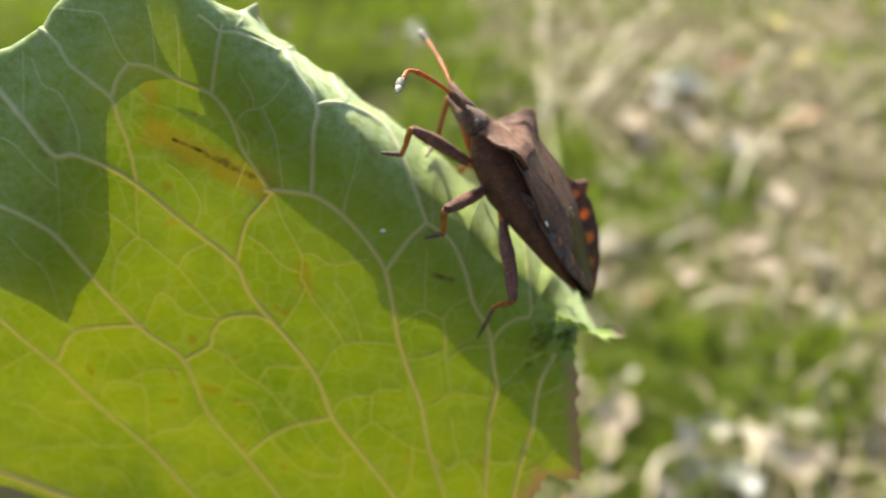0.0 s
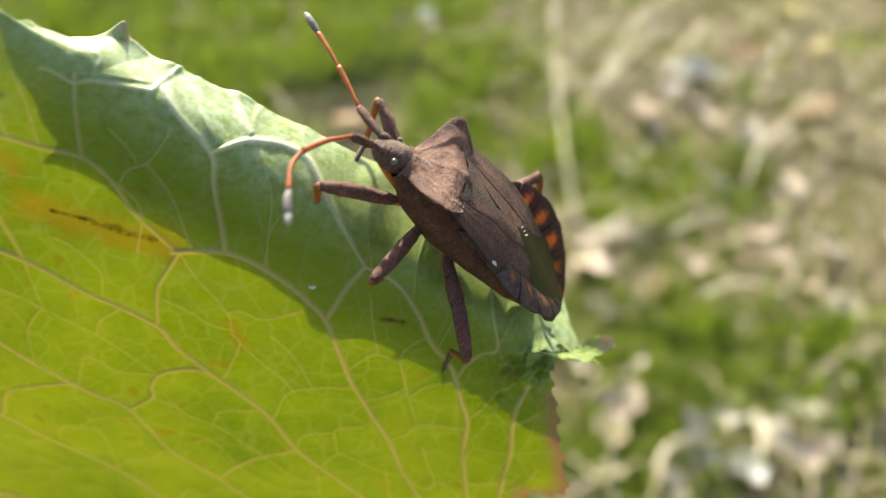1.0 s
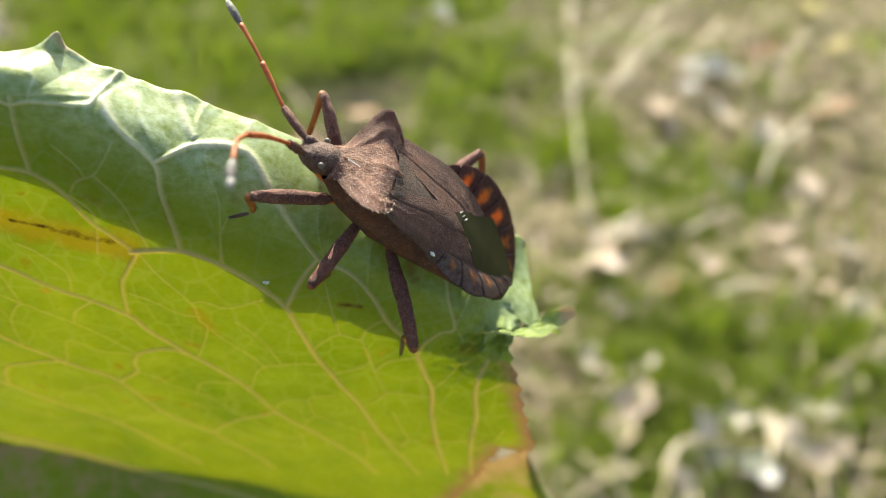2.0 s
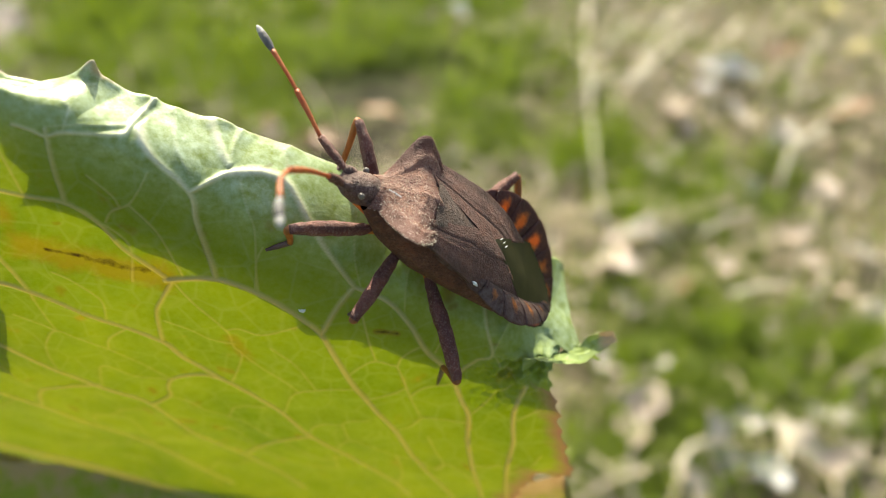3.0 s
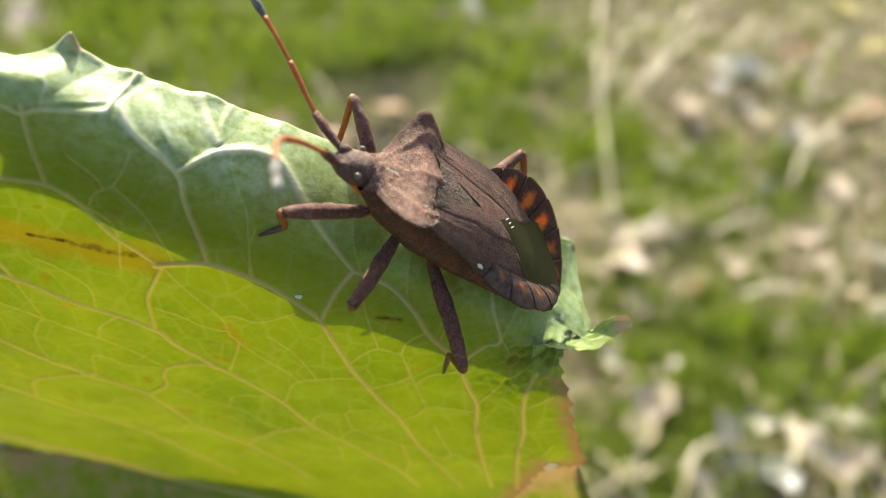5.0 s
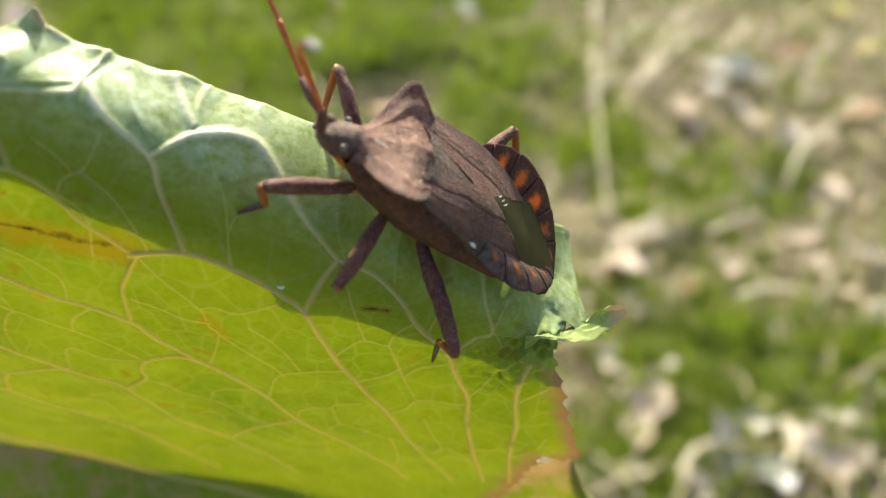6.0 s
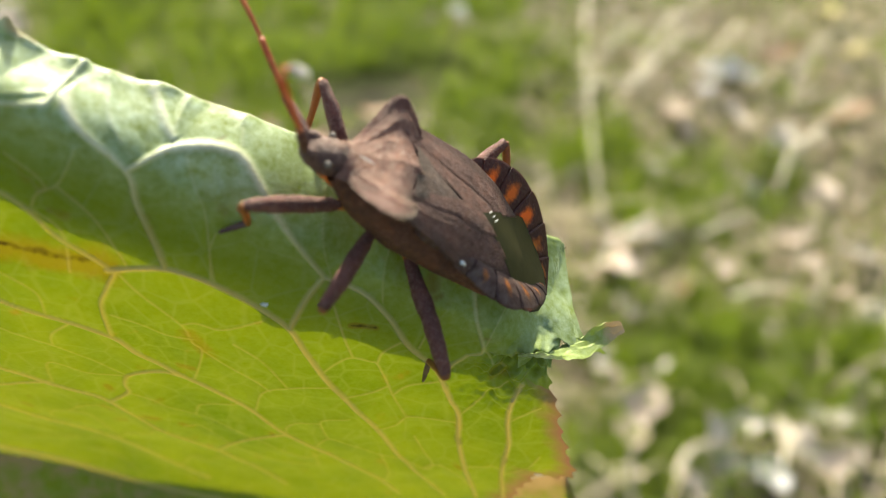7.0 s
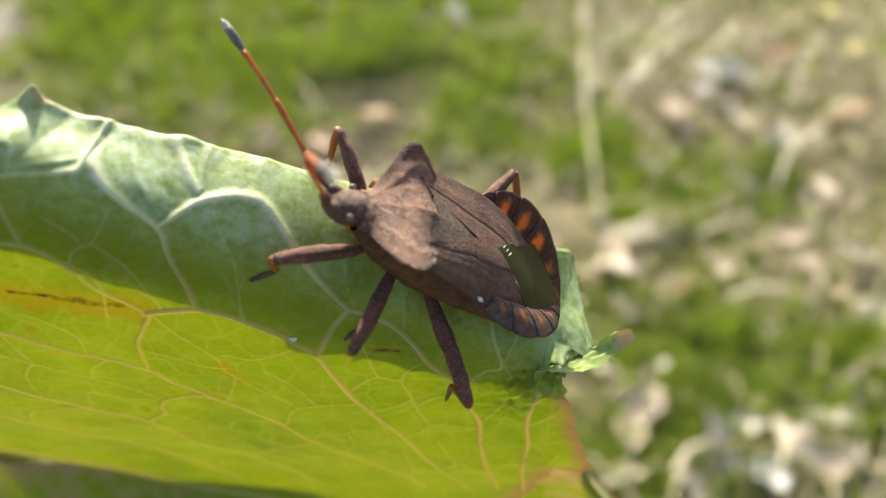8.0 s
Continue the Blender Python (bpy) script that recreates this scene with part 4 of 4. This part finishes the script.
def shaded_bare(x, y):
    return max(math.exp(-((x - a) ** 2 + (y - b) ** 2) / r ** 2) for a, b, r in SHADED_BARE)


def greenness(x, y):
    g = max(math.exp(-((x - a) ** 2 + (y - b) ** 2) / (1.5 * r) ** 2) for a, b, r in GREEN)
    return 0.75 * g + 0.55 * noise.noise((x * 10, y * 10, 3)) + 0.3 * noise.noise((x * 31, y * 31, 3))


def ground_material():
    n = Nodes("turf_soil")
    n.set(0.9, 0.2)
    a, b = n.noise(22, 5, 0.65), n.noise(120, 4, 0.65)
    soil = n.ramp(b, [(0.3, (0.06, 0.05, 0.028)), (0.55, (0.15, 0.125, 0.072)), (0.75, (0.34, 0.28, 0.19))])
    green = n.ramp(b, [(0.3, (0.08, 0.105, 0.015)), (0.7, (0.17, 0.21, 0.04))])
    g = n.grey(n.math("ADD", n.attr("green"), n.math("MULTIPLY", n.math("SUBTRACT", a, 0.5), 0.6)), 0.2, 0.6)
    # near-black soil tone paints the hollow's shade
    n.base(n.mix(n.attr("shaded_bare"), n.mix(g, soil, green), n.ramp(b, [(0.3, (0.01, 0.01, 0.005)), (0.7, (0.035, 0.03, 0.014))])))
    n.bump(b, 0.8, 0.01)
    return n.mat


def build_ground():
    # one sheet, fine near the plant and coarse towards the horizon
    t = np.linspace(-1, 1, 121)
    ax = np.sign(t) * (0.8 * abs(t) + 120 * abs(t) ** 9)
    verts, val, hollow_shade = [], [], []
    for yy in ax:
        for xx in ax:
            verts.append((xx, yy + 0.45, ground_height(xx, yy + 0.45) if abs(xx) < 3 and abs(yy) < 3 else 0))
            far = min(1.0, max(0.0, (math.hypot(xx, yy - 0.2) - 0.6) / 0.5))
            val.append(greenness(xx, yy + 0.45) + far * (0.35 + 0.25 * noise.noise((xx * 1.5, yy * 1.5, 9))))
            hollow_shade.append(shaded_bare(xx, yy + 0.45))
    n = len(ax)
    faces = [(j * n + i, j * n + i + 1, (j + 1) * n + i + 1, (j + 1) * n + i) for j in range(n - 1) for i in range(n - 1)]
    ob = link_mesh("ground", verts, faces, ground_material())
    at = ob.data.attributes.new("green", "FLOAT", "POINT")
    at.data.foreach_set("value", np.array(val, dtype=np.float32))
    at = ob.data.attributes.new("shaded_bare", "FLOAT", "POINT")
    at.data.foreach_set("value", np.array(hollow_shade, dtype=np.float32))
    tagged(ob, "short turf littered with dry stalks and dead leaves", "ground", kind="structure")


def blade_material(name, lo, hi, thin, share):
    n = Nodes(name)
    n.set(0.6, 0.12)
    isl = n.tree.nodes.new("ShaderNodeNewGeometry").outputs["Random Per Island"]
    n.base(n.ramp(isl, [(0.0, lo), (1.0, hi)]))
    n.translucent(thin, share)
    return n.mat


def scatter_blades(name, count, accept, length, width, lean, mat, label, category, area=(-0.8, 0.85, 0.05, 1.5)):
    verts, faces = [], []
    made = 0
    while made < count:
        x, y = rng.uniform(area[0], area[1]), rng.uniform(area[2], area[3])
        if not accept(x, y) or shaded_bare(x, y) > rng.uniform(0.2, 0.6):
            continue
        made += 1
        L, w = rng.uniform(*length), rng.uniform(*width)
        az, ln = rng.uniform(0, 2 * math.pi), rng.uniform(*lean)
        d = np.array((math.cos(az), math.sin(az), 0))
        side = np.array((-d[1], d[0], 0)) * w / 2
        base = np.array((x, y, ground_height(x, y) - 0.002))
        i0 = len(verts)
        for k in range(4):
            t = k / 3
            a = ln * (0.4 + 0.8 * t)
            c = base + L * t * (d * math.sin(a) + np.array((0, 0, math.cos(a))))
            c[2] = max(c[2], base[2] + 0.003)
            taper = 1 - 0.85 * t ** 2
            verts += [tuple(c - side * taper), tuple(c + side * taper)]
        for k in range(3):
            faces.append((i0 + 2 * k, i0 + 2 * k + 1, i0 + 2 * k + 3, i0 + 2 * k + 2))
    ob = link_mesh(name, verts, faces, mat)
    tagged(ob, label, category, kind="stuff")


def dead_leaf_material(name, lo, hi):
    n = Nodes(name)
    n.set(0.55, 0.45)
    rnd = n.tree.nodes.new("ShaderNodeNewGeometry").outputs["Random Per Island"]
    own = n.tree.nodes.new("ShaderNodeObjectInfo").outputs["Random"]
    col = n.ramp(n.math("FRACT", n.math("ADD", rnd, own)), [(0.0, lo), (1.0, hi)])
    n.base(n.mix(n.math("MULTIPLY", n.grey(n.noise(90, 4), 0.4, 0.7), 0.5), col, tuple(c * 0.5 for c in lo)))
    n.bump(n.noise(200, 3), 0.5, 0.002)
    n.translucent(hi, 0.2)
    return n.mat


def curled(a, b, seed=0):
    s, t = a * 2 - 1, b * 2 - 1
    lobes = 1 + 0.3 * math.sin(t * 7 + seed) + 0.35 * noise.noise((t * 3, seed, 2.0 if s > 0 else 5.0))
    w = (0.42 * (1 - abs(t) ** 2.2) ** 0.8) * lobes + 0.01
    roll = 0.15 + 0.3 * noise.noise((seed * 1.7, 1, 1))
    return Vector((s * w + 0.2 * math.sin(t * 2 + seed), t, (0.2 + roll) * s * s * w + 0.15 * math.sin(t * 3 + seed) + 0.09 * noise.noise((s * 2, t * 2, seed))))


TONES = [((0.46, 0.39, 0.32), (0.68, 0.62, 0.54)), ((0.5, 0.48, 0.5), (0.72, 0.7, 0.72)), ((0.5, 0.38, 0.31), (0.7, 0.58, 0.5)), ((0.5, 0.42, 0.14), (0.7, 0.6, 0.25)), ((0.22, 0.11, 0.06), (0.4, 0.22, 0.12))]
WORDS = ["pale dry dead leaf lying curled in the turf", "whitish weathered dead leaf lying in the turf", "pinkish-beige dead leaf lying in the turf", "yellowed fallen leaf lying in the turf", "rust-brown dead leaf half buried in turf"]


def build_dead_leaves():
    mats = [dead_leaf_material("dead_leaf", *t) for t in TONES]
    spots = [(0.289, 0.562, 0.026, 0), (0.35, 0.664, 0.025, 0), (0.338, 0.797, 0.035, 1), (0.302, 0.757, 0.021, 1), (0.135, 0.312, 0.03, 2), (0.15, 0.473, 0.037, 2), (0.18, 0.494, 0.022, 0), (0.124, 0.452, 0.021, 2),
             (0.308, 0.509, 0.02, 2), (0.18, 0.288, 0.022, 0), (0.197, 0.303, 0.017, 0), (0.23, 0.288, 0.025, 0), (0.258, 0.309, 0.017, 0), (0.201, 0.265, 0.018, 1), (0.351, 0.48, 0.024, 0), (0.328, 0.408, 0.017, 0)]
    more = [(0.527, 0.972, 0.038, 3), (0.507, 0.848, 0.027, 3), (0.253, 0.708, 0.029, 2), (0.263, 0.669, 0.02, 2), (0.034, 0.981, 0.026, 1), (0.243, 0.388, 0.012, 0), (0.229, 0.459, 0.014, 2), (0.148, 0.417, 0.015, 0),
            (0.148, 0.517, 0.019, 0), (0.306, 0.466, 0.017, 2), (0.363, 0.576, 0.02, 2), (0.322, 0.703, 0.022, 0), (0.414, 0.84, 0.031, 4), (0.44, 0.703, 0.028, 4), (0.195, 0.433, 0.013, 4)]
    last = [(-0.11, 0.655, 0.03, 4), (-0.162, 0.66, 0.02, 2), (0.253, 0.275, 0.016, 2), (0.155, 0.353, 0.011, 0), (-0.166, 0.691, 0.017, 4), (-0.056, 0.72, 0.023, 4), (0.398, 0.732, 0.021, 0), (-0.508, 0.902, 0.048, 2), (0.297, 0.825, 0.02, 2), (0.211, 0.603, 0.016, 0),
            (0.313, 0.433, 0.015, 2), (0.292, 0.338, 0.013, 0), (0.118, 0.363, 0.014, 0), (-0.551, 0.954, 0.042, 0), (0.117, 0.275, 0.014, 2), (0.155, 0.26, 0.016, 0)]
    for i, (x, y, s, k) in enumerate(spots + more + last):
        v, f = sheet(lambda a, b: curled(a, b, i * 1.3), 8, 14)
        o = link_mesh("dead_leaf", [p * s * 0.95 for p in v], f, mats[k])
        tagged(o, WORDS[k], "leaf", "dead leaves on the turf")
        o.matrix_world = Matrix.Translation((x, y, ground_height(x, y) + 0.014)) @ pose(0, 0, 0, rng.uniform(-5, 35), rng.uniform(-25, 25), rng.uniform(0, 360))
    # crumbs of the same, past counting
    v, f = sheet(curled, 3, 4)
    verts, faces = [], []
    while len(faces) < 12 * 2000:
        x, y = rng.uniform(-0.8, 0.8), rng.uniform(0.08, 1.4)
        if greenness(x, y) > rng.uniform(0.2, 0.75) or shaded_bare(x, y) > 0.25:
            continue
        s = rng.uniform(0.004, 0.011)
        m = Matrix.Translation((x, y, ground_height(x, y) + rng.uniform(0.003, 0.016))) @ pose(0, 0, 0, rng.uniform(-50, 50), rng.uniform(-50, 50), rng.uniform(0, 360)) @ Matrix.Diagonal((s, s, s, 1))
        i0 = len(verts)
        verts += [m @ p for p in v]
        faces += [tuple(i0 + i for i in q) for q in f]
    crumbs = link_mesh("leaf_litter", verts, faces, dead_leaf_material("leaf_litter", (0.35, 0.28, 0.2), (0.57, 0.49, 0.4)))
    tagged(crumbs, "broken pale dead leaf litter strewn over turf", "litter", kind="stuff")


def build_straws():
    mat = plain_material("dry_straw", (0.58, 0.5, 0.36), (0.8, 0.73, 0.57), 0.6, 60)
    lines = [((0.217, 1.041), (0.147, 0.529)), ((0.312, 0.946), (0.147, 0.627)), ((0.397, 1.04), (0.289, 0.879)), ((0.211, 0.739), (0.349, 0.945)), ((0.162, 0.739), (0.264, 0.784)), ((0.185, 0.506), (0.12, 0.442)), ((0.216, 0.48), (0.286, 0.537)),
             ((0.25, 0.902), (0.169, 0.745)), ((0.141, 0.26), (0.172, 0.292)), ((0.202, 0.26), (0.238, 0.301)), ((0.218, 0.408), (0.278, 0.433)), ((0.383, 0.902), (0.252, 0.732)), ((0.47, 0.855), (0.386, 0.732)),
             ((0.385, 0.653), (0.319, 0.576))]
    for k, ((ax, ay), (bx, by)) in enumerate(lines):
        a, b = Vector((ax, ay, ground_height(ax, ay) + 0.03)), Vector((bx, by, ground_height(bx, by) + 0.012))
        mid = a.lerp(b, 0.5) + Vector((rng.uniform(-0.01, 0.01), 0, 0.008))
        r = 1.6 if k < 3 else rng.uniform(1.2, 2.6)
        v, f = tube([p * 1000 for p in smooth_line([a, mid, b], 6)], np.linspace(r, r * 0.6, 13), 6)
        ob = link_mesh("straw", v, f, mat)
        tagged(ob, "dry pale straw stalk lying on the turf", "straw", "straws on the turf")


build_ground()
GRASS = blade_material("grass_blade", (0.085, 0.125, 0.018), (0.2, 0.24, 0.045), (0.21, 0.3, 0.015), 0.5)
HAY = blade_material("dry_blade", (0.3, 0.25, 0.16), (0.52, 0.45, 0.33), (0.42, 0.36, 0.22), 0.25)
scatter_blades("grass", 20000, lambda x, y: greenness(x, y) > rng.uniform(0.1, 0.8), (0.02, 0.05), (0.002, 0.0045), (0.2, 1.2), GRASS, "short fresh green grass blades in tufts", "grass")
scatter_blades("grass", 9000, lambda x, y: greenness(x, y) < rng.uniform(0.2, 0.9), (0.015, 0.035), (0.002, 0.004), (0.3, 1.3), GRASS, "sparse green grass blades among litter", "grass")
scatter_blades("dry_grass", 5500, lambda x, y: greenness(x, y) < rng.uniform(0.0, 0.75), (0.03, 0.09), (0.0015, 0.004), (0.7, 1.5), HAY, "bleached dry grass blades lying flat", "grass")
scatter_blades("grass", 16000, lambda x, y: math.hypot(x, y - 0.65) > rng.uniform(0.75, 1.1) and math.hypot(x, y - 0.65) < rng.uniform(0.8, 3.4), (0.03, 0.09), (0.004, 0.01), (0.1, 1.2), GRASS, "meadow grass spreading beyond the littered patch", "grass", (-3.2, 3.2, -2.6, 3.9))
build_dead_leaves()
build_straws()


# ---- what moves ----
def aim(at, way, turn=0.0):
    m = Vector(way).to_track_quat("X", "Z").to_matrix().to_4x4()
    return Matrix.Translation(Vector(at) * MM) @ m @ pose(0, 0, 0, turn)


def motions():
    walk(leaf, [
    (0.0, pose(0.00242, 0.03215, 0.39457, 51.73, -0.00, -4.30)),
    (0.5, pose(0.00160, 0.03185, 0.39349, 56.03, -1.45, -4.78)),
    (1.0, pose(-0.00134, 0.02553, 0.39554, 66.56, -5.63, -5.00)),
    (1.5, pose(-0.00189, 0.02348, 0.39551, 72.62, -7.15, -6.31)),
    (2.0, pose(-0.00432, 0.02650, 0.39469, 75.68, -8.43, -6.84)),
    (2.2, pose(-0.00323, 0.02715, 0.39387, 75.06, -8.96, -7.25)),
    (3.3, pose(-0.00301, 0.02400, 0.39436, 76.93, -9.58, -6.58)),
    (3.5, pose(-0.00293, 0.02369, 0.39472, 79.65, -9.35, -9.11)),
    (4.0, pose(-0.00297, 0.02298, 0.39445, 81.56, -9.74, -9.14)),
    (4.5, pose(-0.00288, 0.02363, 0.39526, 78.06, -9.87, -6.97)),
    (4.7, pose(-0.00325, 0.02380, 0.39557, 77.02, -10.33, -6.18)),
    (5.8, pose(-0.00341, 0.02324, 0.39669, 78.04, -10.43, -6.94)),
    (6.0, pose(-0.00362, 0.02297, 0.39726, 78.20, -9.88, -6.24)),
    (6.5, pose(-0.00421, 0.02242, 0.39813, 78.37, -9.63, -6.81)),
    (7.0, pose(-0.00386, 0.02182, 0.39752, 79.02, -9.67, -7.39)),
    (7.5, pose(-0.00370, 0.02110, 0.39640, 81.62, -9.56, -6.91)),
    (8.0, pose(-0.00289, 0.02221, 0.39515, 83.07, -11.42, -6.87)),
    ])
    walk(bug, [
    (0.0, pose(0.00748, 0.03521, 0.39549, 11.83, -51.56, 153.85)),
    (0.5, pose(0.00655, 0.03528, 0.39454, 7.51, -50.71, 157.90)),
    (1.0, pose(0.00316, 0.02952, 0.39725, -9.17, -46.41, 175.53)),
    (1.5, pose(0.00237, 0.02730, 0.39774, -13.81, -43.44, -179.01)),
    (2.0, pose(-0.00040, 0.03015, 0.39729, -17.03, -41.41, -176.03)),
    (2.2, pose(0.00079, 0.03092, 0.39646, -14.19, -41.45, -176.48)),
    (3.3, pose(0.00082, 0.02766, 0.39701, -17.08, -40.37, -173.75)),
    (3.5, pose(0.00103, 0.02741, 0.39754, -17.22, -39.88, -173.66)),
    (4.0, pose(0.00097, 0.02650, 0.39737, -18.83, -38.62, -173.75)),
    (4.5, pose(0.00097, 0.02744, 0.39813, -17.35, -39.41, -172.82)),
    (4.7, pose(0.00044, 0.02759, 0.39826, -16.83, -39.66, -172.53)),
    (5.8, pose(0.00049, 0.02698, 0.39972, -17.83, -38.71, -172.79)),
    (6.0, pose(0.00019, 0.02677, 0.40033, -16.65, -40.54, -171.65)),
    (6.5, pose(-0.00043, 0.02616, 0.40113, -18.43, -39.04, -171.66)),
    (7.0, pose(-0.00001, 0.02565, 0.40048, -16.68, -40.37, -171.69)),
    (7.5, pose(0.00003, 0.02498, 0.39937, -18.66, -39.62, -169.65)),
    (8.0, pose(0.00079, 0.02601, 0.39816, -19.86, -37.57, -168.70)),
    ])
    # antennae: seconds, the way of the first joint, the way of the rest
    sway = {1: [(0.0, (0.70, 0.69, 0.19), (2.21, 5.79, 0.19)), (0.5, (0.67, 0.69, 0.27), (2.23, 5.78, 0.11)), (1.0, (0.80, 0.57, 0.19), (0.96, 6.11, -0.4)), (1.5, (0.69, 0.62, 0.38), (1.88, 5.77, 1.27)),
                (2.0, (0.60, 0.56, 0.57), (2.33, 5.39, 1.99)), (4.0, (0.64, 0.57, 0.52), (2.37, 5.33, 2.10)), (4.7, (0.63, 0.57, 0.53), (2.37, 5.33, 2.10)), (5.3, (0.56, 0.46, 0.68), (2.6, 4.4, 3.5)),
                (5.8, (0.49, 0.36, 0.79), (2.74, 3.3, 4.5)), (6.0, (0.48, 0.34, 0.81), (2.74, 3.16, 4.58)), (7.0, (0.51, 0.42, 0.75), (2.32, 3.21, 4.77)), (7.5, (0.54, 0.37, 0.76), (2.06, 3.6, 4.6)), (8.0, (0.51, 0.45, 0.73), (2.06, 3.44, 4.73))],
            -1: [(0.0, (0.59, -0.72, -0.36), (3.03, -5.18, -1.58)), (0.5, (0.67, -0.71, -0.23), (2.79, -5.26, -1.73)), (1.0, (0.64, -0.71, -0.30), (3.89, -4.68, -1.16)), (1.5, (0.60, -0.74, -0.30), (4.3, -4.42, -0.5)),
                 (2.0, (0.70, -0.69, -0.20), (4.08, -4.64, -0.49)), (4.0, (0.72, -0.67, -0.18), (4.23, -4.52, -0.39)), (4.7, (0.71, -0.68, -0.17), (4.3, -4.5, -0.1)), (6.0, (0.65, -0.76, -0.06), (4.39, -4.27, 0.93)),
                 (7.0, (0.60, -0.79, -0.14), (4.17, -4.55, 0.56)), (7.5, (0.54, -0.82, -0.19), (3.75, -4.93, -0.3)), (8.0, (0.57, -0.80, -0.18), (4.77, -3.89, 0.73))]}
    # the raised front leg swings up on its hip
    hip = Vector(RAISED_HIP)
    rest = Vector((6.0, -4.1, -0.25)) - hip
    swing = []
    for t, knee in ((0.0, (6.61, -3.63, -1.8)), (0.5, (6.6, -3.55, -2.1)), (1.0, (6.59, -3.67, -0.68)), (1.5, (6.23, -3.96, -0.38)), (2.0, (6.0, -4.1, -0.25)), (8.0, (6.0, -4.1, -0.25))):
        turn = rest.rotation_difference(Vector(knee) - hip).to_matrix().to_4x4()
        swing.append((t, Matrix.Translation(hip * MM) @ turn @ Matrix.Translation(-hip * MM)))
    walk(raised_leg, swing)
    for s, root, d, scape, pieces in feelers:
        bends = [(t, d.rotation_difference(Vector(first)).to_matrix().to_4x4(), way) for t, first, way in sway[s]]
        walk(scape, [(t, Matrix.Translation(root * MM) @ turn @ Matrix.Translation(-root * MM)) for t, turn, way in bends])
        for ob in pieces:
            walk(ob, [(t, aim(root + d * 1.9, turn.inverted() @ Vector(way), 90 if s > 0 else 0)) for t, turn, way in bends])


motions()
